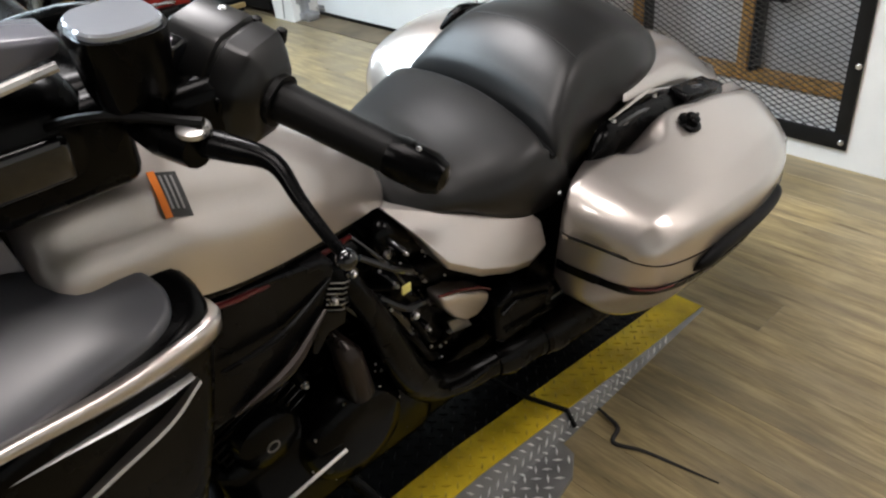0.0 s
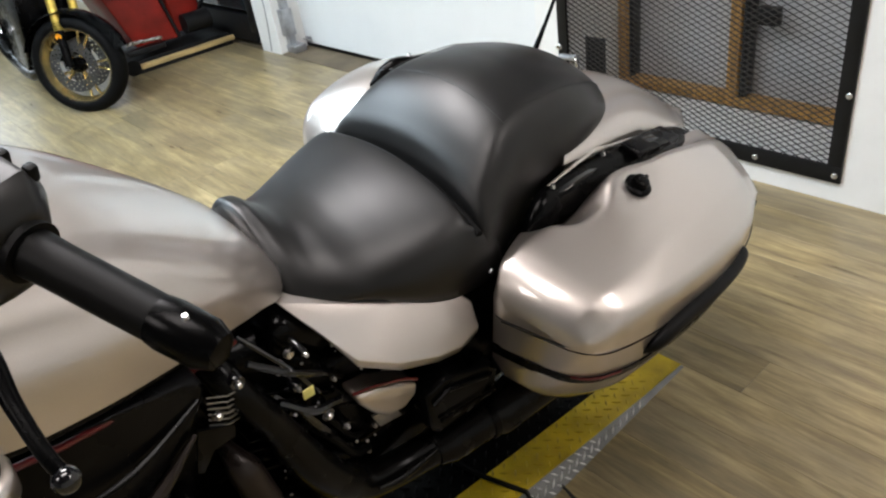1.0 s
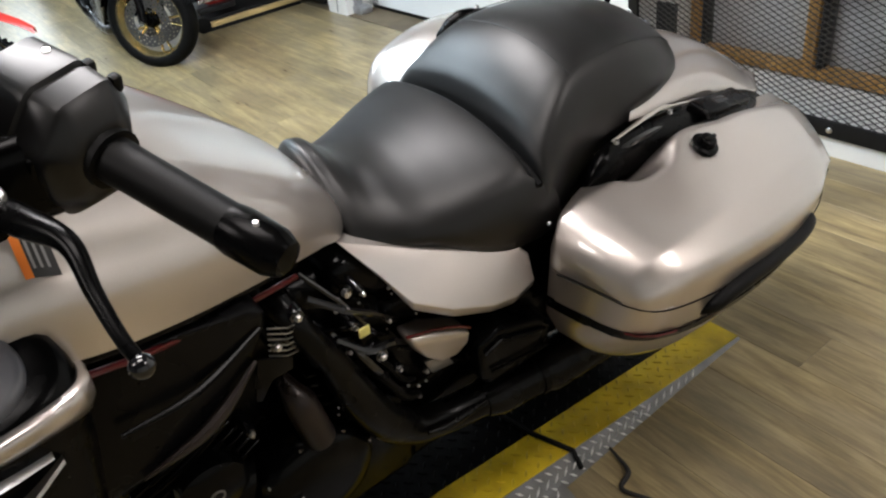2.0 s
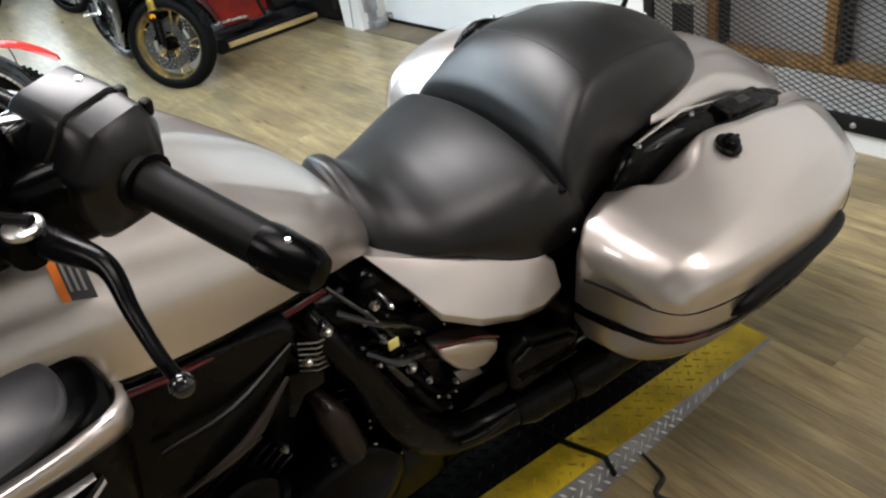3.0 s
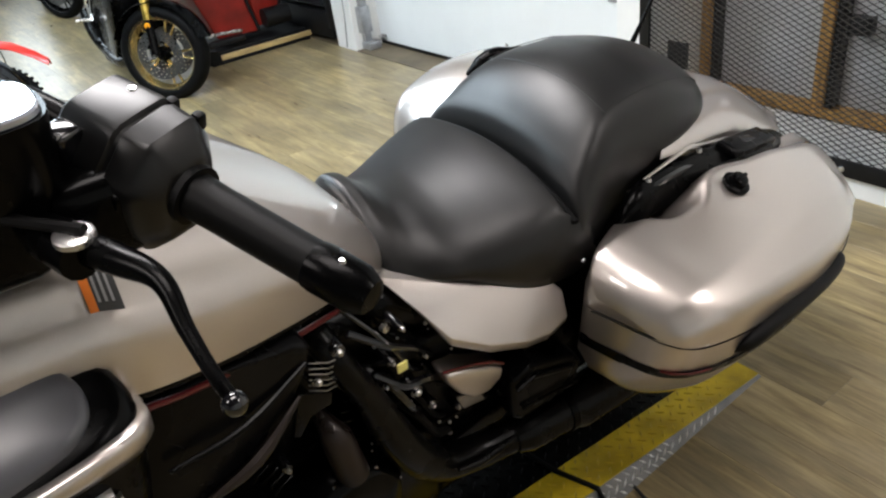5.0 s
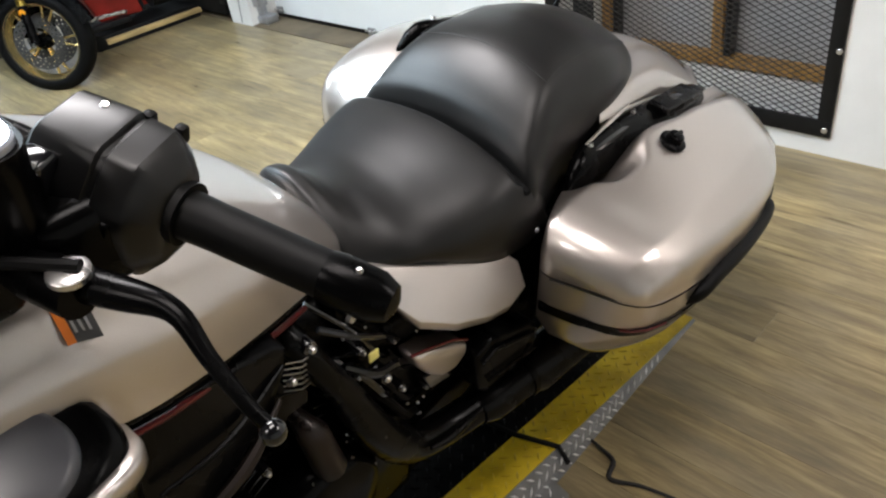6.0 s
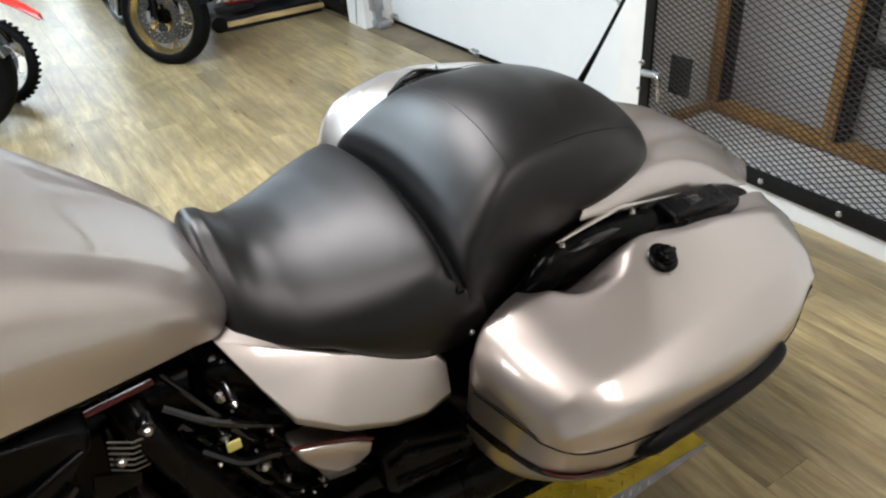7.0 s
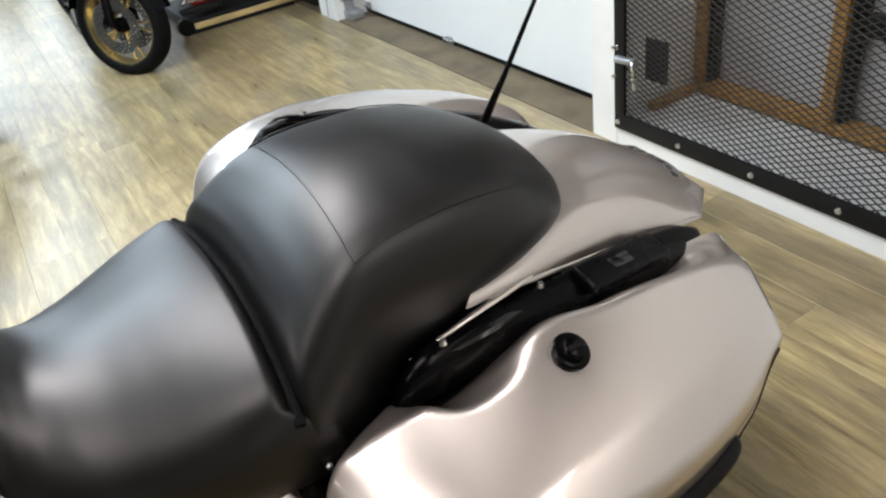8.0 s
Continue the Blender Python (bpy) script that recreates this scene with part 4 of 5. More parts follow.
def handlebar():
    a = Vector((0.382, 0.592, 1.178))
    b = Vector((0.531, 0.655, 1.138))
    d = (b - a).normalized()
    bar = part("handlebar", tube([(0.0, 0.40, 1.17), (0.10, 0.42, 1.20), (0.20, 0.50, 1.235), a - d * 0.10, a], 0.0125, 12, 4), BLACK, bike, "black handlebar")
    part("handlebar_end", tube([(0.0, 0.40, 1.17), (-0.10, 0.42, 1.20), (-0.20, 0.50, 1.235), (-0.30, 0.56, 1.21), (-0.531, 0.655, 1.149)], 0.014, 12, 4), BLACK, bike)
    grip = part("grip", tube([a - d * 0.005, a + d * 0.02, a + d * 0.115], [0.0205, 0.0195, 0.0192], 20), RUBBER, bar, "black rubber grip")
    e = part("bar_end", tube([a + d * 0.113, a + d * 0.122, a + d * 0.155, a + d * 0.168, a + d * 0.172], [0.0200, 0.0212, 0.0206, 0.015, 0.006], 20), BLACK, bar, "black bar-end weight")
    part("bar_end_screw", lathe([(0, 0.003), (0.003, 0.002)], 8, "z"), STEEL, bar).location = a + d * 0.14 + Vector((0.004, 0, 0.0200))
    # switch housing
    rot = d.to_track_quat("X", "Z").to_matrix().to_4x4()
    hub = Matrix.Translation(a - d * 0.056 + Vector((0, 0, 0.005))) @ rot
    corner = [Vector((0, y, z)) for y, z in ((-0.036, -0.066), (-0.050, -0.040), (-0.052, 0.014), (-0.024, 0.048), (0.030, 0.052), (0.046, 0.026), (0.044, -0.045), (0.018, -0.070))]
    corner = [v * 0.94 for p0, p1 in zip(corner, corner[1:] + corner[:1]) for v in (p0.lerp(p1, 0.10), p0.lerp(p1, 0.90))]
    rings = []
    for x, k, dz in ((-0.064, 0.70, -0.004), (-0.060, 0.94, -0.001), (-0.056, 0.99, 0), (-0.010, 1.02, 0.001), (-0.0045, 1.01, 0.001), (-0.0025, 0.95, 0), (0.0015, 0.95, 0), (0.0035, 1.0, 0), (0.026, 0.97, 0), (0.031, 0.92, -0.001), (0.044, 0.66, -0.004), (0.047, 0.5, -0.004)):
        rings.append([Vector((x, p.y * k, p.z * k + dz)) for p in corner])
    h = part("switch_housing", loft(rings), CAPTOP, bar, "satin black faceted switch housing", sharp=30)
    h.matrix_basis = hub
    part("face_panel", box(-0.030, 0.020, -0.0510, -0.042, -0.036, 0.006, 0.004, 3), BLACK, h)
    for x in (-0.008, 0.020):
        part("cap_tab", box(x, x + 0.010, 0.030, 0.040, 0.030, 0.046, 0.003, 2), RUBBER, h)
    part("rocker_switch", box(-0.054, -0.028, -0.056, -0.030, 0.008, 0.040, 0.006, 3), GLOSS, h)
    for y in (-0.032, -0.018):
        part("switch_button", lathe([(0, 0.004), (0.004, 0.003)], 12, "z"), LABELG, h).matrix_basis = pose(y - 0.016, -0.050, 0.036, 50, 0, 0)
    part("screw", lathe([(0, 0.0045), (0.002, 0.003)], 10, "z"), STEEL, h).location = (-0.03, 0.020, 0.0485)
    part("clamp_block", box(0.275, 0.365, 0.485, 0.580, 1.135, 1.215, 0.018, 3), BLACK, bar, sharp=60)
    part("grip_flange", tube([a - d * 0.012, a - d * 0.004], 0.026, 20), RUBBER, bar)
    # clutch lever and its perch
    part("lever_perch", tube([(0.27, 0.50, 1.19), (0.33, 0.483, 1.178), (0.40, 0.490, 1.176)], [0.02, 0.024, 0.016], 12, 3), BLACK, bar)
    lev = part("clutch_lever", tube([(0.365, 0.488, 1.176), (0.42, 0.512, 1.179), (0.459, 0.528, 1.176), (0.495, 0.527, 1.157), (0.53, 0.528, 1.138), (0.546, 0.531, 1.127)], [0.015, 0.0125, 0.0085, 0.0064, 0.0055, 0.0055], 12, 5), BLACK, bar, "black clutch lever with ball tip")
    ball = bmesh.new()
    bmesh.ops.create_uvsphere(ball, u_segments=16, v_segments=10, radius=0.0095)
    part("lever_ball", ball, GLOSS, lev).location = (0.549, 0.531, 1.124)
    part("pivot_bolt", lathe([(0, 0.0155), (0.004, 0.015), (0.006, 0.012)], 20, "z"), STEEL, bar, "steel pivot bolt").matrix_basis = pose(0.393, 0.493, 1.1925, 0, 6, 0)
    part("pivot_nut", lathe([(0, 0.008), (0.008, 0.007)], 6, "z"), STEEL, bar).location = (0.335, 0.468, 1.200)
    part("cable", tube([(0.40, 0.50, 1.20), (0.33, 0.44, 1.20), (0.24, 0.38, 1.16), (0.15, 0.32, 1.1)], 0.005, 8, 5), RUBBER, bar)
    # reservoir; its black lid is painted pale for the lamp it mirrors
    res = bmesh.new()
    ring = []
    for z, s in ((1.195, 0.72), (1.215, 0.9), (1.255, 1.0), (1.264, 1.04), (1.272, 1.04)):
        ring.append([Vector((0.325 + 0.040 * s * math.copysign(abs(math.cos(t)) ** 0.7, math.cos(t)), 0.475 + 0.038 * s * math.copysign(abs(math.sin(t)) ** 0.7, math.sin(t)), z)) for t in np.linspace(0, 2 * math.pi, 32, endpoint=False)])
    rs = part("clutch_reservoir", loft(ring), BLACK, bar, "gloss black fluid reservoir")
    lid = [[Vector((0.325 + 0.038 * s * math.copysign(abs(math.cos(t)) ** 0.7, math.cos(t)), 0.475 + 0.036 * s * math.copysign(abs(math.sin(t)) ** 0.7, math.sin(t)), z)) for t in np.linspace(0, 2 * math.pi, 32, endpoint=False)] for z, s in ((1.2725, 1.0), (1.2765, 1.0), (1.2785, 0.95))]
    part("reservoir_lid", loft(lid), PALE, rs, "shiny lid painted pale like the light it reflects")


handlebar()


def front_fairing():
    f = part("inner_fairing", box(-0.33, 0.288, -0.10, 0.458, 1.098, 1.215, 0.045, 4), BLACK, bike, "black inner fairing panel")
    part("fairing_core", box(-0.20, 0.20, -0.10, 0.40, 0.80, 1.11, 0.02, 3), BLACK, f)
    part("fairing_lip", box(0.15, 0.282, 0.33, 0.485, 1.088, 1.19, 0.02, 3), BLACK, f)
    part("fairing_pad", plate([(0.245, 0.20, 1.10), (0.245, 0.332, 1.07), (0.245, 0.342, 1.065), (0.245, 0.350, 1.02), (0.245, 0.32, 1.036), (0.245, 0.20, 1.06)], 0.03, (-1, 0, 0), 0.003), LEDGE, f, "grey satin inner pad")
    part("steering_head", box(-0.2, 0.262, 0.36, 0.495, 1.125, 1.20, 0.03, 3), BLACK, f)
    part("glove_door", box(0.26, 0.294, 0.28, 0.42, 1.125, 1.175, 0.010, 3), GLOSS, f)
    part("dash_ledge", plate([(0.29, 0.443, 1.258), (0.29, 0.22, 1.296), (0.29, 0.22, 1.20), (0.29, 0.436, 1.243)], 0.06, (-1, 0, 0), 0.006, 3), LEDGE, f, "grey satin dash ledge")
    part("dash_rim", tube([(0.292, 0.43, 1.236), (0.292, 0.32, 1.222), (0.292, 0.22, 1.198)], 0.005, 8), STEEL, f)
    # lower side fairing with a gloss lid and a silver edge
    knots = [(0.19, 0.06), (0.19, 0.20), (0.195, 0.33), (0.215, 0.41), (0.255, 0.468), (0.30, 0.492), (0.338, 0.484), (0.361, 0.45), (0.376, 0.37), (0.40, 0.20), (0.41, 0.06)]
    out = [tuple(v) for v in catmull([(i, *p) for i, p in enumerate(knots)], np.linspace(0, 10, 51))]
    def ring(s, z, dz=0.0):
        c = Vector((0.30, 0.26, 0))
        return [Vector((c.x + (x - c.x) * s, c.y + (y - c.y) * s, z + dz * (x - 0.3) * s)) for x, y in out]
    side = part("side_fairing", loft([ring(0.72, 0.62), ring(0.86, 0.74), ring(0.95, 0.84), ring(1.0, 0.925, -0.1), ring(1.0, 0.950, -0.3), ring(0.985, 0.964, -0.4), ring(0.95, 0.971, -0.4), ring(0.90, 0.973, -0.4), ring(0.5, 0.973, -0.4)]), BLACK, bike, "black lower side fairing", sharp=60)
    part("gloss_lid", loft([ring(0.84, 0.968, -0.4), ring(0.84, 0.976, -0.4), ring(0.825, 0.981, -0.4), ring(0.80, 0.983, -0.4), ring(0.4, 0.985, -0.4)]), LIDGLOSS, side, "gloss black storage lid", sharp=60)
    edge = catmull([(0, 0.292, 0.500, 0.921), (1, 0.335, 0.496, 0.935), (2, 0.364, 0.464, 0.945), (3, 0.380, 0.37, 0.946), (4, 0.392, 0.268, 0.958), (5, 0.40, 0.16, 0.966)], np.linspace(0, 5, 41))
    def band(p, f):
        p, w = Vector(p), 1.75 - 1.4 * f
        return [p + Vector((-0.012, -0.006, 0.001)), p + Vector((0.0, 0, 0.004)), p + Vector((0.004, 0.002, 0.0)), p + Vector((0.004, 0.001, -0.012 * w)), p + Vector((-0.004, -0.004, -0.026 * w)), p + Vector((-0.022, -0.014, -0.032 * w))]
    part("silver_trim", loft([band(p, i / 40) for i, p in enumerate(edge)]), SILVER, side, "champagne silver edge trim", sharp=60)
    def thin(pts, h, r):
        return loft([[Vector(p) + Vector((0.0, 0, h)), Vector(p) + Vector((r, 0, 0)), Vector(p) + Vector((0, 0, -h)), Vector(p) + Vector((-0.03, 0, 0))] for p in catmull([(i, *p) for i, p in enumerate(pts)], np.linspace(0, len(pts) - 1, 16))])
    part("trim_blade", thin([(0.368, 0.446, 0.882), (0.382, 0.40, 0.862), (0.39, 0.34, 0.848), (0.392, 0.28, 0.83), (0.392, 0.20, 0.81)], 0.0035, 0.002), SILVER, side, "silver trim blade", sharp=60)
    part("trim_blade", thin([(0.372, 0.44, 0.897), (0.386, 0.38, 0.904), (0.392, 0.28, 0.915), (0.395, 0.18, 0.922)], 0.0010, 0.0012), SILVER2, side, sharp=60)
    # black panel beneath the tank with a fluted lower edge
    sp = [(0.262, 0.45, 0.885), (0.262, 0.60, 0.862), (0.245, 0.70, 0.832), (0.238, 0.722, 0.815), (0.240, 0.715, 0.785), (0.252, 0.675, 0.755), (0.270, 0.610, 0.715), (0.285, 0.54, 0.690), (0.295, 0.45, 0.69)]
    for s in (1, -1):
        p = part("air_duct_panel", plate([(s * a, b, c) for a, b, c in sp], 0.05, (-s, 0, 0), 0.012, 3), SATIN, bike, "satin black duct panel below the tank", sharp=50)
        part("duct_rib", tube([(s * 0.286, 0.50, 0.785), (s * 0.272, 0.60, 0.775), (s * 0.243, 0.705, 0.795)], [0.003, 0.005, 0.003], 8, 4), SATIN, p)
        # the blade's brown paints in the bronze glint along the lower edge
        part("duct_edge", tube([(s * 0.291, 0.50, 0.70), (s * 0.278, 0.60, 0.712), (s * 0.252, 0.685, 0.752)], [0.002, 0.010, 0.003], 8, 4), BROWN, p, "lower blade tinted bronze for its highlight")


front_fairing()


def wheel(radius, width, name, rim_mat, spokes=5, disc=True):
    """A wheel at the origin with its axle along y: returns the tyre part with its rim and disc."""
    w = part(name, torus_profile(radius - 0.045, width / 2, 0.045, 56, 14), TYRE)
    rr = radius - 0.082
    prof = [(-width * 0.36, rr), (-width * 0.36, rr + 0.018), (-width * 0.25, rr), (0, rr - 0.012), (width * 0.25, rr), (width * 0.36, rr + 0.018), (width * 0.36, rr), (0, rr - 0.016)]
    rim = part("rim", loft_ring(prof, 48), rim_mat, w)
    for s in (-1, 1):
        part("rim_lip", torus_profile(rr + 0.014, 0.006, 0.006, 56, 8), GOLDLIP if rim_mat is GOLD else FIN, rim, "polished rim lip").location = (0, s * width * 0.37, 0)
    for i in range(spokes):
        a = 2 * math.pi * i / spokes
        for da in (-0.16, 0.16):
            p0 = Vector((0.04 * math.cos(a), 0, 0.04 * math.sin(a)))
            p1 = Vector(((rr - 0.01) * math.cos(a + da), 0, (rr - 0.01) * math.sin(a + da)))
            part("spoke", tube([p0, p1], [0.011, 0.007], 8), rim_mat, w)
    part("hub", lathe([(-width * 0.45, 0.03), (-width * 0.3, 0.045), (width * 0.3, 0.045), (width * 0.45, 0.03)], 20, "y"), BLACK, w)
    if disc:
        for s in (-1, 1):
            part("brake_disc", drilled_disc(0.092, 0.155), DISC, w, "drilled steel brake disc").location = (0, s * width * 0.54, 0)
    return w


def drilled_disc(r0, r1, k=84, thick=0.004):
    """A flat ring about the y axis with staggered holes through it."""
    bm = bmesh.new()
    radii = np.linspace(r0, r1, 8)
    vs = [[bm.verts.new((r * math.cos(2 * math.pi * i / k), 0, r * math.sin(2 * math.pi * i / k))) for r in radii] for i in range(k)]
    for i in range(k):
        for j in range(7):
            if not (j in (1, 3, 5) and (i + j) % 4 == 0):
                bm.faces.new((vs[i][j], vs[i][j + 1], vs[(i + 1) % k][j + 1], vs[(i + 1) % k][j]))
    bmesh.ops.solidify(bm, geom=bm.faces[:], thickness=thick)
    return bm


def loft_ring(profile, k):
    """Turns a closed (along y, radius) outline round the y axis."""
    bm = bmesh.new()
    vs = []
    for i in range(k):
        a = 2 * math.pi * i / k
        vs.append([bm.verts.new((r * math.cos(a), y, r * math.sin(a))) for y, r in profile])
    n = len(profile)
    for i in range(k):
        for j in range(n):
            bm.faces.new((vs[i][j], vs[i][(j + 1) % n], vs[(i + 1) % k][(j + 1) % n], vs[(i + 1) % k][j]))
    return bm


def running_gear():
    for y, r, wd in ((1.53, 0.315, 0.19), (-0.17, 0.33, 0.13)):
        w = wheel(r, wd, "wheel", BLACK, 5, y < 0)
        w.parent = bike
        w.matrix_basis = pose(0, y, r, 0, 0, 90)
    for s in (1, -1):
        part("fork_leg", tube([(s * 0.11, -0.17, 0.33), (s * 0.11, 0.12, 0.85)], 0.028, 14), BLACK, bike)
    part("side_stand", tube([(0.12, 0.72, 0.22), (0.27, 0.80, 0.05), (0.30, 0.82, 0.005)], [0.016, 0.014, 0.02], 10), BLACK, bike)
    part("rear_fender", arch_body([(1.20, 0.10, 0.35, 0.58), (1.45, 0.115, 0.40, 0.66), (1.75, 0.11, 0.40, 0.65), (1.98, 0.10, 0.30, 0.56)], 18, 16, 0.5, 0.6), BLACK, bike)


def engine():
    part("engine_core", box(-0.14, 0.135, 0.44, 0.90, 0.40, 0.73, 0.04, 3), ENGINE, bike, "black engine block between the cylinders")
    e = part("crankcase", box(-0.20, 0.19, 0.48, 0.98, 0.16, 0.44, 0.05, 4), ENGINE, bike, "black engine crankcase", sharp=50)
    for y, tilt, h0 in ((0.62, -24, 0.40), (0.80, 24, 0.40)):
        base = Matrix.Translation((0, y, h0)) @ Matrix.Rotation(radians(-tilt), 4, "X")
        c = part("cylinder", box(-0.105, 0.135, -0.075, 0.075, 0, 0.30, 0.03, 3), ENGINE, bike, "black finned cylinder")
        c.matrix_basis = base
        for k in range(9):
            z = 0.05 + k * 0.022
            part("cooling_fin", box(-0.115, 0.165, -0.088, 0.088, z, z + 0.006, 0.002, 1), ENGINE, c)
            part("fin_edge", tube([(0.166, -0.055, z + 0.003), (0.170, 0.0, z + 0.003), (0.166, 0.055, z + 0.003)], 0.0022, 6), ENGINE, c)
        part("rocker_box", box(-0.10, 0.16, -0.085, 0.085, 0.27, 0.36, 0.03, 3), ENGINE, c)
        for yy in (-0.05, 0.05):
            part("bolt", lathe([(0, 0.009), (0.008, 0.007)], 8, "x"), STEEL, c).location = (0.160, yy, 0.30)
    # round clutch cover and small covers
    cv = part("clutch_cover", lathe([(0.16, 0.115), (0.205, 0.112), (0.225, 0.095), (0.232, 0.06), (0.230, 0.0005)], 36, "x"), ENGINE, bike, "round black engine cover")
    cv.location = (0, 0.745, 0.36)
    for k in range(8):
        a = 2 * math.pi * k / 8 + 0.2
        part("cover_bolt", lathe([(0, 0.006), (0.007, 0.005)], 8, "x"), STEEL, cv).location = (0.206, 0.103 * math.cos(a), 0.103 * math.sin(a))
    c2 = part("cam_cover", lathe([(0.15, 0.062), (0.195, 0.058), (0.205, 0.045), (0.207, 0.0005)], 30, "x"), ENGINE, bike)
    c2.location = (0, 0.58, 0.47)
    part("cover_ring", lathe([(0.2065, 0.013), (0.2085, 0.0125), (0.2085, 0.010), (0.2065, 0.0095)], 24, "x"), FIN, c2)
    part("starter_motor", tube([(0.17, 0.738, 0.600), (0.195, 0.741, 0.585), (0.205, 0.745, 0.57), (0.205, 0.763, 0.462)], [0.012, 0.020, 0.026, 0.028], 16), BROWN, bike, "brownish starter housing")
    for k in range(6):
        z = 0.740 - k * 0.0105
        part("fin_edge", tube([(0.196, 0.728 - k * 0.0015, z), (0.204, 0.755 - k * 0.002, z - 0.010), (0.196, 0.780 - k * 0.003, z - 0.020)], 0.0014, 6), FIN, bike)
    part("shift_rod", tube([(0.245, 0.54, 0.36), (0.24, 0.70, 0.38)], 0.0038, 8), LUGSTEEL, bike, "bright steel shift rod")
    part("shift_joint", tube([(0.245, 0.52, 0.355), (0.245, 0.548, 0.361)], 0.010, 8), STEEL, bike)
    part("footboard", box(0.20, 0.34, 0.30, 0.55, 0.285, 0.305, 0.008, 2), RUBBER, bike)
    # exhaust
    part("exhaust_header", tube([(0.10, 0.75, 0.76), (0.165, 0.765, 0.735), (0.195, 0.785, 0.68), (0.205, 0.815, 0.60), (0.213, 0.845, 0.50), (0.213, 0.885, 0.41), (0.205, 0.94, 0.335), (0.21, 1.02, 0.305), (0.225, 1.12, 0.305)], [0.024, 0.024, 0.022, 0.026, 0.034, 0.036, 0.036, 0.035, 0.036], 16, 5), PIPE, bike, "satin black exhaust header")
    m = part("muffler", tube([(0.225, 1.10, 0.305), (0.228, 1.13, 0.305), (0.235, 1.24, 0.30), (0.24, 1.26, 0.30), (0.25, 1.6, 0.295), (0.255, 1.85, 0.29), (0.256, 1.87, 0.29)], [0.037, 0.047, 0.048, 0.055, 0.057, 0.054, 0.03], 20), PIPE, bike, "satin black muffler under the saddlebag")
    part("clamp", tube([(0.2352, 1.225, 0.301), (0.2362, 1.24, 0.301)], 0.0515, 20), BLACK, m)
    part("pipe_guard", tube([(0.245, 0.955, 0.345), (0.25, 1.0, 0.335), (0.25, 1.09, 0.335)], [0.005, 0.009, 0.005], 10, 3), PIPE, bike)
    # silver cap, red top line, heel guard
    cap = [(0.226, 0.945, 0.588), (0.229, 0.99, 0.574), (0.232, 1.04, 0.552), (0.234, 1.072, 0.530), (0.234, 1.068, 0.505), (0.233, 1.04, 0.486), (0.232, 1.005, 0.490), (0.229, 0.975, 0.520), (0.226, 0.952, 0.558)]
    c = part("silver_cap", plate(cap, 0.05, (-1, 0, 0), 0.010, 3), SILVER, bike, "silver cap below the side cover", sharp=50)
    part("red_line", tube([(0.222, 0.942, 0.594), (0.226, 0.99, 0.581), (0.229, 1.04, 0.560), (0.231, 1.070, 0.539)], 0.0028, 8, 3), RED, c)
    hg = [(0.25, 1.075, 0.50), (0.25, 1.12, 0.515), (0.252, 1.235, 0.475), (0.254, 1.26, 0.44), (0.254, 1.25, 0.37), (0.252, 1.10, 0.375), (0.25, 1.08, 0.40)]
    g = part("heel_guard", plate(hg, 0.05, (-1, 0, 0), 0.012, 3), SATIN, bike, "black heel guard", sharp=50)
    part("guard_rib", tube([(0.256, 1.085, 0.475), (0.257, 1.12, 0.492), (0.259, 1.23, 0.45)], 0.005, 8), SATIN, g)
    part("guard_rib", tube([(0.257, 1.10, 0.42), (0.26, 1.24, 0.40)], 0.004, 8), BLACK, g)
    part("frame_rail", tube([(0.12, 0.86, 0.69), (0.15, 0.92, 0.62), (0.16, 0.99, 0.50), (0.17, 1.10, 0.40), (0.16, 1.30, 0.36)], 0.022, 12, 4), BLACK, bike)
    for sd in (1, -1):
        part("inner_fender", box(min(sd * 0.10, sd * 0.215), max(sd * 0.10, sd * 0.215), 1.19, 1.42, 0.40, 0.675, 0.02, 3), BLACK, bike, "black inner fender")
    part("swingarm", box(-0.15, 0.165, 0.90, 1.30, 0.15, 0.40, 0.03, 3), ENGINE, bike, "black swingarm")
    part("rear_frame", box(-0.17, 0.175, 0.86, 1.28, 0.38, 0.64, 0.03, 3), BLACK, bike, "black frame and swingarm")
    # bright brackets, hose ends and a tag among the black engine parts
    part("tag", box(0.218, 0.222, 0.858, 0.878, 0.648, 0.668, 0.002), YELLOWTAG, bike, "pale yellow paper tag")
    hardware = [(0.775, 0.735, 0.011), (0.862, 0.655, 0.007), (0.846, 0.61, 0.006), (0.905, 0.555, 0.012), (0.935, 0.50, 0.008), (0.735, 0.70, 0.010), (0.99, 0.455, 0.007), (0.885, 0.715, 0.006), (0.925, 0.63, 0.006), (0.66, 0.555, 0.008)]
    for y, z, r in hardware:
        joint = part("hose_joint", lathe([(0.150, r * 1.2), (0.196, r * 1.2), (0.199, r)], 14, "x"), GLOSS, bike)
        joint.location = (0, y, z)
        part("bolt", lathe([(0.199, r * 0.6), (0.204, r * 0.6), (0.207, r * 0.35)], 6, "x"), STEEL, joint)
    part("bracket", plate([(0.205, 0.700, 0.700), (0.207, 0.752, 0.672), (0.207, 0.748, 0.648), (0.206, 0.712, 0.650), (0.205, 0.690, 0.612), (0.205, 0.680, 0.622)], 0.006, (-1, 0, 0), 0.002), PIPE, bike, "dark steel bracket below the fins")
    part("bracket", plate([(0.205, 0.985, 0.485), (0.206, 1.035, 0.470), (0.206, 1.050, 0.435), (0.205, 1.000, 0.445)], 0.006, (-1, 0, 0), 0.002), FIN, bike, "bright steel linkage plate")
    part("hose", tube([(0.185, 0.80, 0.745), (0.205, 0.85, 0.705), (0.205, 0.90, 0.665), (0.18, 0.95, 0.60)], 0.006, 8, 5), GLOSS, bike)
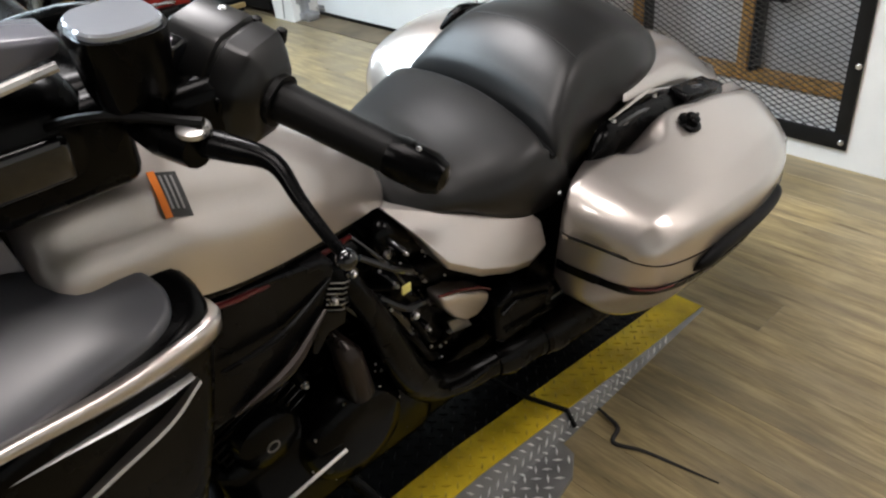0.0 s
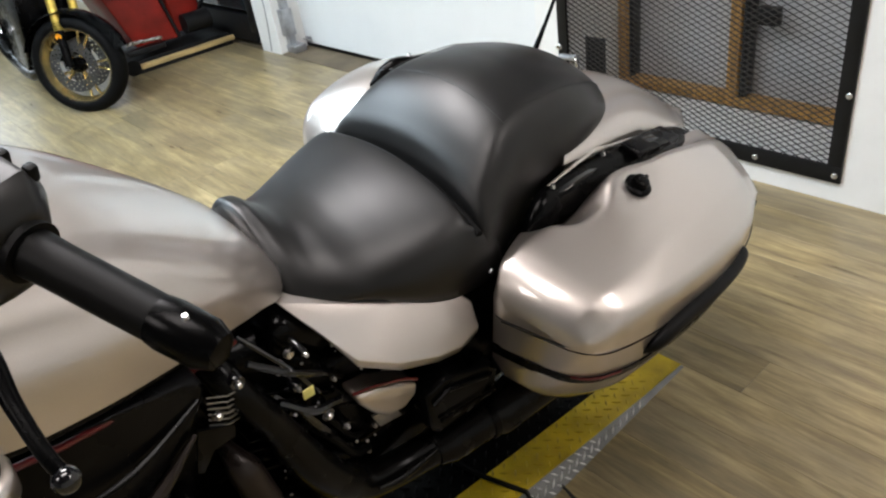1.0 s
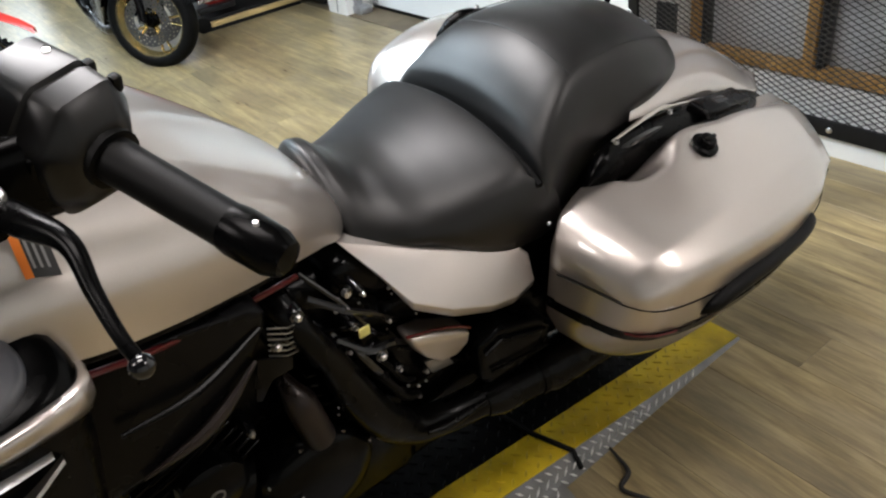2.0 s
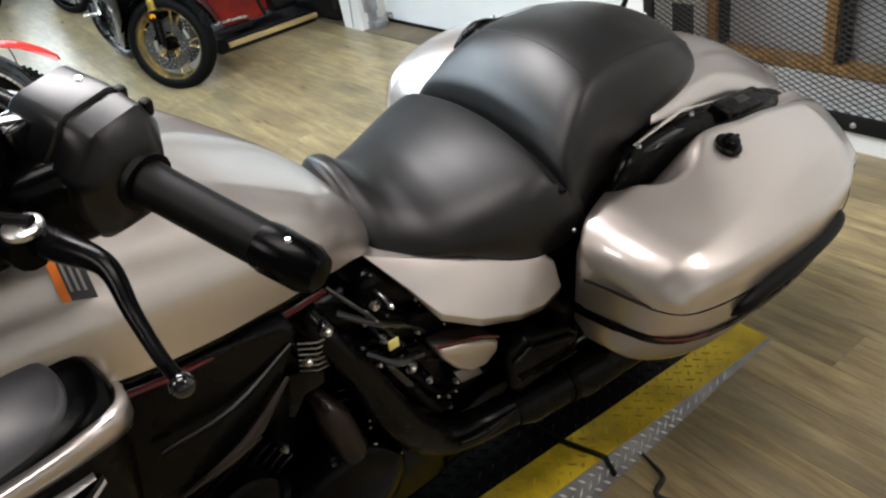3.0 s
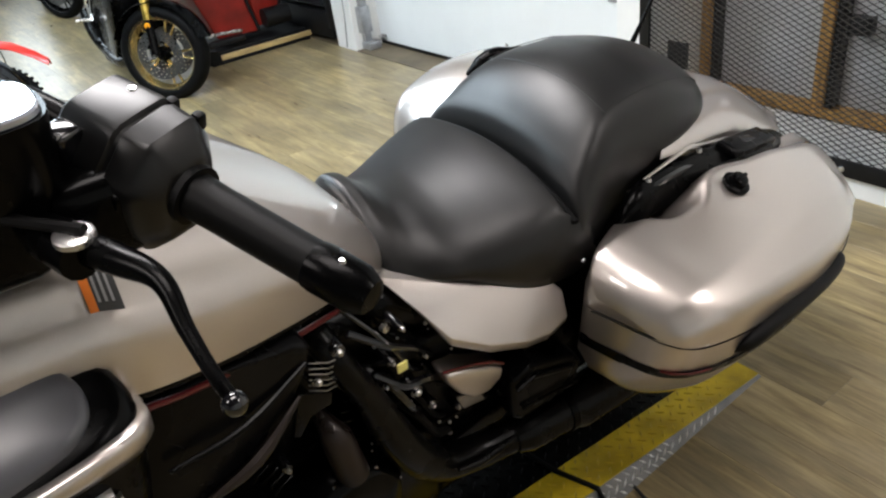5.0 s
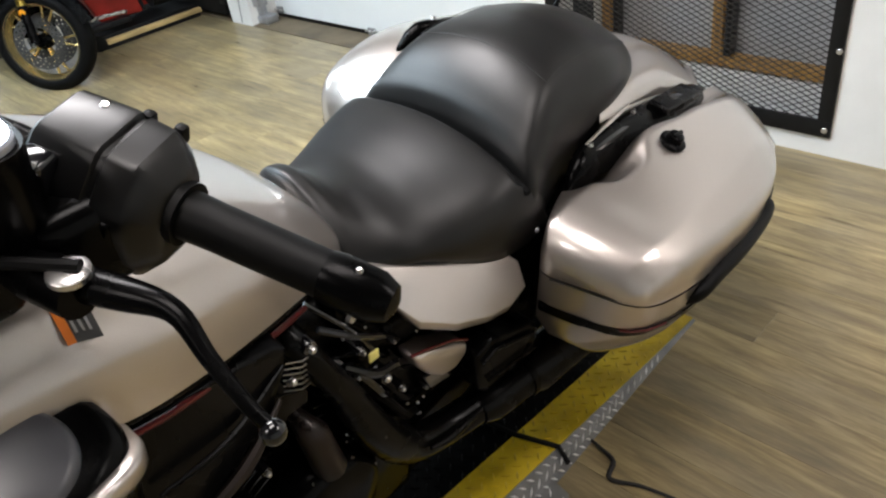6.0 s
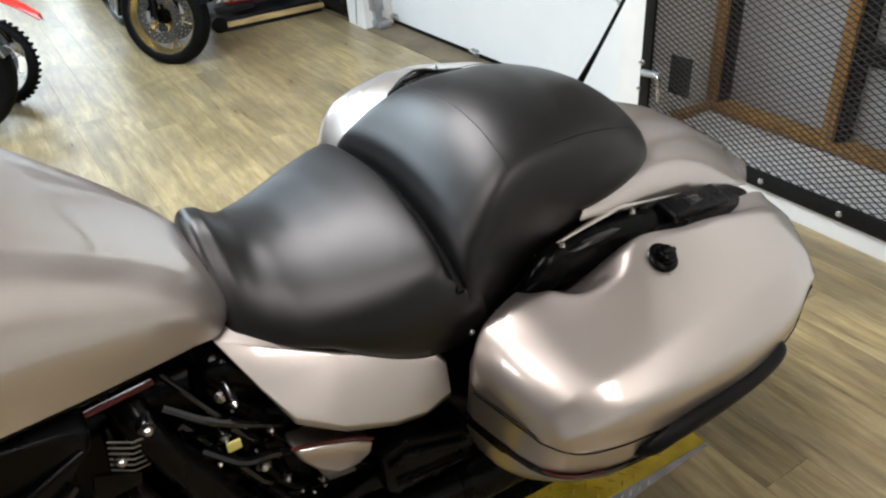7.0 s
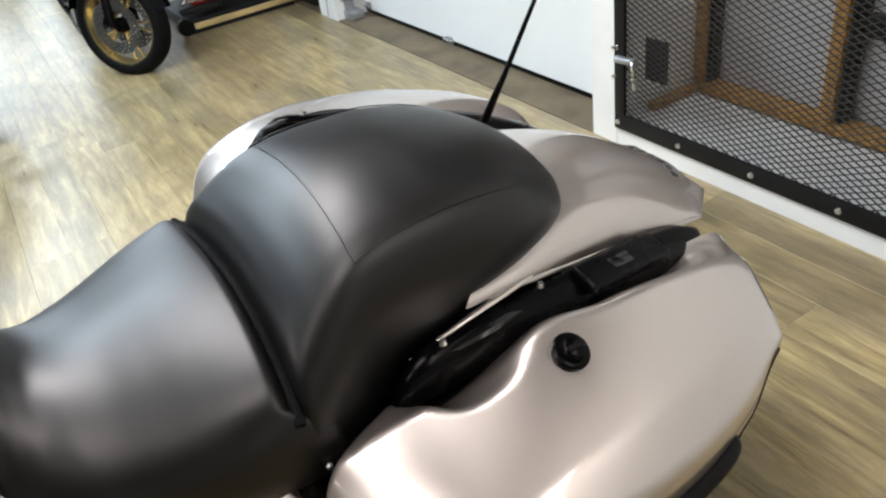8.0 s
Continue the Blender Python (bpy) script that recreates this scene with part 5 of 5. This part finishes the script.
    part("hose", tube([(0.19, 0.83, 0.64), (0.208, 0.875, 0.60), (0.208, 0.92, 0.585), (0.185, 0.97, 0.53)], 0.008, 8, 5), GLOSS, bike)
    rng = random.Random(4)
    for k in range(34):
        y, z = rng.uniform(0.80, 1.0), 0
        z = rng.uniform(0.42, 0.74) - (y - 0.80) * 0.4
        b = part("bolt", lathe([(0, 0.007), (0.006, 0.007), (0.009, 0.004)], 8, "x"), STEEL if k % 2 else FIN, bike)
        b.matrix_basis = pose(rng.uniform(0.17, 0.20), y, z, 0, rng.uniform(-30, 30), rng.uniform(-40, 40))
        b.scale = [rng.uniform(0.25, 0.65)] * 3
    for k in range(8):
        y = rng.uniform(0.80, 0.95)
        z = rng.uniform(0.50, 0.70) - (y - 0.8) * 0.5
        part("hose", tube([(0.14, y - 0.06, z + 0.10), (0.185, y - 0.01, z + 0.03), (0.19, y + 0.03, z - 0.05), (0.15, y + 0.09, z - 0.12)], rng.uniform(0.004, 0.009), 8, 4), GLOSS if k % 2 else RUBBER, bike)


running_gear()
engine()


# ---- the motorcycles behind: x ahead, z up, from the front tyre's contact point ----
def naked_bike(name, m, label, rim, fork, paint, steer=0, deep_fender=False):
    turn = Matrix.Translation((-0.09, 0, 0)) @ Matrix.Rotation(radians(steer), 4, "Z") @ Matrix.Translation((0.09, 0, 0))
    e = thing(name, m, label, "motorcycle", "parked motorcycles")
    f = wheel(0.298, 0.12, "front_wheel", rim)
    f.parent, f.matrix_basis = e, turn @ Matrix.Translation((0, 0, 0.298))
    r = wheel(0.305, 0.17, "rear_wheel", rim)
    r.parent, r.location = e, (-1.40, 0, 0.305)
    axle = turn @ Vector((0, 0, 0.298))
    across = Matrix.Rotation(radians(steer), 3, "Z") @ Vector((0, 1, 0))
    rake = Vector((-0.30, 0, 1))
    for s in (-1, 1):
        foot = axle + across * (s * 0.105)
        leg = part("fork_leg", tube([foot, foot + rake * 0.26], 0.026, 12), BLACK, e)
        part("fork_tube", tube([foot + rake * 0.21, foot + rake * 0.62], 0.026, 12), fork, leg)
        part("brake_caliper", box(-0.05, 0.03, s * 0.09 - 0.02, s * 0.09 + 0.02, 0.05, 0.15, 0.012), BLACK, leg).matrix_basis = Matrix.Translation(axle + Vector((-0.11, 0, -0.03))) @ Matrix.Rotation(radians(steer), 4, "Z")
        part("reflector", lathe([(0, 0.02), (0.01, 0.018)], 12, "y"), AMBER, leg).matrix_basis = Matrix.Translation(foot + rake * 0.18 + across * (s * 0.026)) @ Matrix.Rotation(radians(steer), 4, "Z")
        part("axle_cap", lathe([(0, 0.014), (0.012, 0.010)], 12, "y"), STEEL, leg).matrix_basis = Matrix.Translation(foot + across * (s * 0.025)) @ Matrix.Rotation(radians(steer), 4, "Z")
    rings = []
    for a in np.linspace(radians(20), radians(165), 14):
        c = Vector((math.cos(a), 0, math.sin(a)))
        rings.append([Vector((0, 0, 0.298)) + c * (0.335 - 0.02 * abs(s) ** 2) + Vector((0, s * 0.075, 0)) for s in (-1, -0.6, 0, 0.6, 1)] + [Vector((0, 0, 0.298)) + c * 0.312 + Vector((0, s * 0.07, 0)) for s in (1, 0, -1)])
    part("front_fender", loft(rings), BLACK, e).matrix_basis = turn
    part("frame", tube([(-0.30, 0, 0.86), (-0.55, 0.0, 0.62), (-0.95, 0, 0.50), (-1.38, 0, 0.31)], 0.05, 12, 3), BLACK, e)
    eng = part("engine", box(-0.96, -0.42, -0.13, 0.13, 0.26, 0.60, 0.05, 3), ENGINE, e)
    part("engine_cover", lathe([(0.12, 0.085), (0.155, 0.072), (0.16, 0.0005)], 24, "y"), ENGINE, eng).location = (-0.80, 0, 0.36)
    part("engine_cover", lathe([(-0.12, 0.085), (-0.155, 0.072), (-0.16, 0.0005)], 24, "y"), ENGINE, eng).location = (-0.80, 0, 0.36)
    part("radiator", box(-0.40, -0.35, -0.16, 0.16, 0.38, 0.68, 0.01), BLACK, e)
    tk = arch_body([(0.34, 0.10, 0.78, 0.90), (0.45, 0.17, 0.74, 1.0), (0.65, 0.17, 0.76, 1.0), (0.85, 0.10, 0.76, 0.88)], 20, 18)
    tk.transform(Matrix.Rotation(radians(90), 4, "Z"))
    part("tank", tk, paint, e)
    for s in (-1, 1):
        sh = part("tank_shroud", plate([(-0.30, s * 0.17, 0.72), (-0.26, s * 0.18, 0.80), (-0.36, s * 0.20, 0.92), (-0.66, s * 0.18, 0.88), (-0.62, s * 0.19, 0.77), (-0.44, s * 0.20, 0.70)], 0.02, (0, -s, 0), 0.005), paint, e, "silver tank shroud")
        part("side_cowl", plate([(-0.30, s * 0.165, 0.40), (-0.26, s * 0.17, 0.60), (-0.30, s * 0.172, 0.73), (-0.62, s * 0.172, 0.74), (-0.98, s * 0.165, 0.62), (-1.02, s * 0.16, 0.46), (-0.80, s * 0.165, 0.24), (-0.44, s * 0.165, 0.22)], 0.016, (0, -s, 0), 0.005), BLACK, e)
        part("subframe_rail", tube([(-0.66, s * 0.15, 0.80), (-0.92, s * 0.19, 0.66), (-1.02, s * 0.20, 0.50)], 0.016, 8, 3), STEEL if paint is SILVER2 else BLACK, e)
    st = arch_body([(0.85, 0.10, 0.76, 0.84), (1.05, 0.15, 0.76, 0.83), (1.30, 0.12, 0.80, 0.90), (1.55, 0.06, 0.86, 0.92)], 18, 16)
    st.transform(Matrix.Rotation(radians(90), 4, "Z"))
    part("seat", st, VINYL, e)
    for s in (-1, 1):
        part("swingarm", tube([(-0.95, s * 0.11, 0.38), (-1.40, s * 0.12, 0.305)], 0.03, 10), BLACK, e)
        part("foot_peg", tube([(-0.98, s * 0.20, 0.40), (-0.98, s * 0.30, 0.40)], 0.012, 8), STEEL, e)
        part("peg_plate", plate([(-0.90, s * 0.2, 0.40), (-0.95, s * 0.2, 0.48), (-1.05, s * 0.2, 0.50), (-1.04, s * 0.2, 0.38)], 0.012, (0, -s, 0), 0.003), STEEL, e)
    part("exhaust", tube([(-0.42, -0.08, 0.42), (-0.38, -0.09, 0.25), (-0.55, -0.12, 0.17), (-0.95, -0.14, 0.20), (-1.10, -0.17, 0.30), (-1.22, -0.18, 0.42)], [0.03, 0.03, 0.04, 0.045, 0.055, 0.05], 12, 4), PIPE, e)
    part("handlebar", tube([(-0.38, -0.36, 1.04), (-0.34, -0.15, 1.06), (-0.30, 0, 1.0), (-0.34, 0.15, 1.06), (-0.38, 0.36, 1.04)], 0.012, 10, 3), BLACK, e)
    part("headlight", lathe([(0, 0.03), (0.03, 0.085), (0.12, 0.09), (0.13, 0.08)], 24, "x"), BLACK, e).location = (-0.30, 0, 0.88)
    part("side_stand", tube([(-0.85, 0.16, 0.22), (-0.82, 0.27, 0.01)], 0.012, 8), BLACK, e)
    if deep_fender:
        rings, strip = [], []
        for a in np.linspace(radians(12), radians(168), 20):
            c, o = Vector((math.cos(a), 0, math.sin(a))), Vector((0, 0, 0.298))
            rings.append([o + c * (0.345 - 0.055 * abs(s) ** 2.5) + Vector((0, s * 0.095, 0)) for s in (-1, -0.9, -0.6, 0, 0.6, 0.9, 1)] + [o + c * (0.338 - 0.055 * abs(s) ** 2.5) + Vector((0, s * 0.090, 0)) for s in (1, 0.6, 0, -0.6, -1)])
            strip.append(o + c * 0.292)
        deep = part("deep_fender", loft(rings), GLOSS, e, "gloss black deep fender with bright trim")
        deep.matrix_basis = turn
        for s in (-1, 1):
            part("trim_strip", tube([p + Vector((0, s * 0.096, 0)) for p in strip], 0.006, 8), STEEL, deep)
        part("fender_tip", loft([[Vector((x, s * w, z - 0.022 * s * s)) for s in (-1, -0.5, 0, 0.5, 1)] + [Vector((x, s * w * 0.9, z - 0.012 - 0.02 * s * s)) for s in (1, 0, -1)] for x, z, w in ((0.25, 0.452, 0.085), (0.31, 0.415, 0.075), (0.345, 0.372, 0.045), (0.352, 0.352, 0.016))]), STEEL, deep, "chrome fender tip")
    return e


head = math.degrees(math.atan2(1.665 - 1.765, -5.142 + 6.54))
naked_bike("naked_motorcycle", pose(-5.142, 1.665, 0, -8, 0, head), "silver and black naked motorcycle with gold wheels and forks", GOLD, GOLDP, SILVER2, 45)
naked_bike("naked_motorcycle", pose(-9.05, 1.90, 0, -3, 0, head - 2), "black naked motorcycle parked in the row behind", BLACK, BLACK, GLOSS, 38)
naked_bike("naked_motorcycle", pose(-10.9, 1.30, 0, -3, 0, head - 4), "dark motorcycle parked farther back", BLACK, BLACK, GREEN, 30)
naked_bike("cruiser_motorcycle", pose(-4.67, 0.535, 0, 3, 0, 78) @ Matrix.Scale(1.14, 4), "black cruiser motorcycle with chrome-tipped deep front fender", BLACK, BLACK, GLOSS, 0, True)


def dirt_bike():
    e = thing("dirt_motorcycle", pose(-5.07, 0.775, 0, -10, 0, 52) @ Matrix.Scale(0.68, 4), "small dirt motorcycle with red front fender and spoked wheel", "motorcycle", "parked motorcycles")
    for name, x, R in (("front_wheel", 0, 0.35), ("rear_wheel", -1.45, 0.34)):
        w = part(name, torus_profile(R - 0.045, 0.042, 0.04, 56, 12), TYRE, e)
        w.location = (x, 0, R)
        me = mesh_from(box(-0.012, 0.012, -0.018, 0.018, 0, 0.014, 0.002, 1), "knob", TYRE)
        for i in range(40):
            for s in (-0.02, 0.02):
                a = 2 * math.pi * (i + (0.5 if s > 0 else 0)) / 40
                o = new("knob", me)
                o.parent = w
                o.matrix_basis = Matrix.Rotation(a, 4, "Y") @ Matrix.Translation((0, s, R - 0.01))
        part("rim", loft_ring([(-0.025, R - 0.085), (-0.025, R - 0.075), (0.025, R - 0.075), (0.025, R - 0.085), (0, R - 0.095)], 48), GALV, w)
        part("hub", lathe([(-0.06, 0.03), (0.06, 0.03)], 16, "y"), GALV, w)
        for i in range(28):
            a = 2 * math.pi * i / 28
            part("spoke", tube([(0.03 * math.cos(a), 0.04 * (-1) ** i, 0.03 * math.sin(a)), ((R - 0.09) * math.cos(a + 0.25 * (-1) ** (i // 2)), 0, (R - 0.09) * math.sin(a + 0.25 * (-1) ** (i // 2)))], 0.0022, 5), STEEL, w)
        part("disc_guard", lathe([(-0.066, 0.135), (-0.058, 0.142), (-0.052, 0.135), (-0.052, 0.0005)], 32, "y"), LEDGE, w, "dark grey disc guard")
        part("disc_guard", lathe([(0.066, 0.0005), (0.066, 0.135), (0.058, 0.142), (0.052, 0.135)], 32, "y"), LEDGE, w, "dark grey disc guard")
    for s in (-1, 1):
        part("fork_leg", tube([(0.0, s * 0.09, 0.35), (-0.13, s * 0.09, 0.62), (-0.30, s * 0.09, 0.98)], [0.028, 0.026, 0.024], 12), SATIN, e)
    rows = []
    for x, z, w in ((0.47, 0.62, 0.024), (0.37, 0.69, 0.045), (0.20, 0.775, 0.062), (0.0, 0.82, 0.068), (-0.15, 0.82, 0.072), (-0.30, 0.79, 0.07)):
        rows.append([Vector((x, s * w, z + 0.10 - 0.05 * s * s)) for s in (-1, -0.5, 0, 0.5, 1)] + [Vector((x, s * w * 0.95, z + 0.10 - 0.05 * s * s - 0.008)) for s in (1, 0, -1)])
    part("front_fender", loft(rows), REDF, e, "bright red plastic front fender")
    part("number_plate", plate([(-0.08, -0.07, 0.93), (-0.08, 0.07, 0.93), (-0.13, 0.14, 1.06), (-0.20, 0.13, 1.22), (-0.20, -0.13, 1.22), (-0.13, -0.14, 1.06)], 0.006, (-1, 0, 0), 0.003), WHITE, e, "plain white front plate")
    part("frame", tube([(-0.30, 0, 0.95), (-0.55, 0, 0.60), (-0.95, 0, 0.50), (-1.45, 0, 0.34)], 0.04, 10, 3), BLACK, e)
    part("engine", box(-0.90, -0.50, -0.13, 0.13, 0.30, 0.62, 0.05, 3), ENGINE, e)
    t = arch_body([(0.36, 0.08, 0.80, 0.98), (0.55, 0.13, 0.78, 1.0), (0.80, 0.09, 0.84, 0.96), (1.5, 0.07, 0.86, 0.94)], 20, 16)
    t.transform(Matrix.Rotation(radians(90), 4, "Z"))
    part("seat", t, REDF, e)
    part("handlebar", tube([(-0.40, -0.40, 1.13), (-0.34, -0.2, 1.16), (-0.32, 0, 1.08), (-0.34, 0.2, 1.16), (-0.40, 0.40, 1.13)], 0.011, 10, 3), BLACK, e)
    part("brake_cable", tube([(-0.30, 0.10, 1.08), (-0.10, 0.13, 0.98), (0.02, 0.12, 0.75), (0.0, 0.10, 0.45)], 0.005, 8, 5), RUBBER, e)
    part("side_stand", tube([(-0.80, 0.13, 0.32), (-0.78, 0.26, 0.01)], 0.011, 8), GALV, e)


dirt_bike()


def red_machine():
    e = thing("red_machine", pose(0, 0, 0), "red enamelled workshop machine on a wooden skid", "machine")
    part("skid_base", box(-6.30, -5.572, 2.22, 2.98, 0.002, 0.027, 0.003), IRON, e)
    part("skid_rail", box(-5.605, -5.57, 2.26, 3.0, 0.028, 0.062, 0.004), WOODPALE, e, "raw pine skid rail").rotation_euler = (0, 0, 0)
    part("skid_rail", box(-6.36, -6.305, 2.26, 2.98, 0.002, 0.048, 0.004), WOODPALE, e)
    part("skid_deck", box(-6.30, -5.61, 2.22, 2.98, 0.028, 0.085, 0.004), IRON, e, "black skid deck")
    part("caster", lathe([(-0.02, 0.055), (0.02, 0.055)], 20, "x"), RUBBER, e).location = (-5.59, 2.2, 0.056)
    body = [(-5.66, 2.30, 0.16), (-5.66, 2.62, 0.14), (-5.70, 2.52, 0.66), (-5.74, 2.36, 1.0), (-5.74, 2.12, 1.0), (-5.68, 2.16, 0.60)]
    b = part("red_body", plate(body, 0.50, (-1, 0, 0), 0.015, 3), REDP, e, "glossy red sheet-metal body")
    part("red_side", box(-6.2, -5.72, 2.63, 2.86, 0.16, 0.95, 0.02, 3), REDP, e)
    part("body_rib", tube([(-5.665, 2.20, 0.52), (-5.66, 2.36, 0.50), (-5.67, 2.50, 0.49)], 0.008, 8), REDP, b)
    part("body_seam", tube([(-5.655, 2.625, 0.15), (-5.695, 2.53, 0.66), (-5.735, 2.37, 1.0)], 0.012, 8), IRON, b)
    part("foot_bar", tube([(-5.60, 2.22, 0.20), (-5.58, 2.24, 0.215), (-5.58, 2.44, 0.20), (-5.60, 2.46, 0.19)], 0.012, 8, 3), STEEL, e, "bright steel foot bar")
    part("foot_plate", box(-5.66, -5.575, 2.20, 2.48, 0.125, 0.165, 0.008), IRON, e)
    part("hose", tube([(-5.66, 2.66, 1.0), (-5.64, 2.70, 0.74), (-5.64, 2.74, 0.62), (-5.68, 2.76, 0.70), (-5.70, 2.77, 0.95)], 0.016, 10, 5), RUBBER, e, "black hose")
    part("hose", tube([(-5.70, 2.80, 0.95), (-5.64, 2.87, 0.62), (-5.66, 2.92, 0.46), (-5.72, 2.88, 0.32), (-5.74, 2.80, 0.24)], 0.014, 10, 5), RUBBER, e, "black hose")
    part("motor", lathe([(-0.10, 0.07), (0.10, 0.07), (0.11, 0.05)], 20, "y"), IRON, e).location = (-5.66, 2.78, 0.22)


red_machine()


# ---- floor planks ----
def planks():
    W, LEN, gap = 0.152, 1.22, 0.0003
    cache = {}

    def piece(length, width):
        key = (round(length, 3), round(width, 3))
        if key not in cache:
            a, b, c = length / 2 - gap, width / 2 - gap, 0.0006
            v = [(-a, -b, -0.004), (a, -b, -0.004), (a, b, -0.004), (-a, b, -0.004), (-a, -b, -c), (a, -b, -c), (a, b, -c), (-a, b, -c), (-a + c, -b + c, 0), (a - c, -b + c, 0), (a - c, b - c, 0), (-a + c, b - c, 0)]
            f = [(8, 9, 10, 11)] + [(i, (i + 1) % 4, 4 + (i + 1) % 4, 4 + i) for i in range(4)] + [(4 + i, 4 + (i + 1) % 4, 8 + (i + 1) % 4, 8 + i) for i in range(4)]
            cache[key] = (v, f)
        return cache[key]

    meshes = {}
    fv, ff = [], []
    rng = random.Random(11)
    count = 0
    row, y = 0, Y0
    while y < YW:
        w = min(W, YW - y)
        x = X0 - rng.uniform(0, LEN)
        while x < X1:
            xa, xb = max(x, X0), min(x + LEN, X1)
            if xb - xa > 0.02:
                v, f = piece(xb - xa, w)
                c = Vector(((xa + xb) / 2, y + w / 2, 0))
                if xb > -6.2 and xa < 0.2 and y > -0.1 and count < 300 and w > 0.05:
                    key = (round(xb - xa, 3), round(w, 3))
                    if key not in meshes:
                        me = bpy.data.meshes.new("plank")
                        me.from_pydata(v, [], f)
                        me.materials.append(PLANK)
                        meshes[key] = me
                    o = new("plank", meshes[key])
                    o.parent, o.location = floor, c
                    count += 1
                else:
                    i = len(fv)
                    fv.extend([tuple(Vector(p) + c) for p in v])
                    ff.extend([tuple(k + i for k in q) for q in f])
            x += LEN
        y += W
        row += 1
    me = bpy.data.meshes.new("planks_far")
    me.from_pydata(fv, [], ff)
    me.materials.append(PLANK)
    o = new("planks_far", me)
    o.parent = floor
    tagged(o, "weathered wood-look floor planks", kind="stuff")


planks()
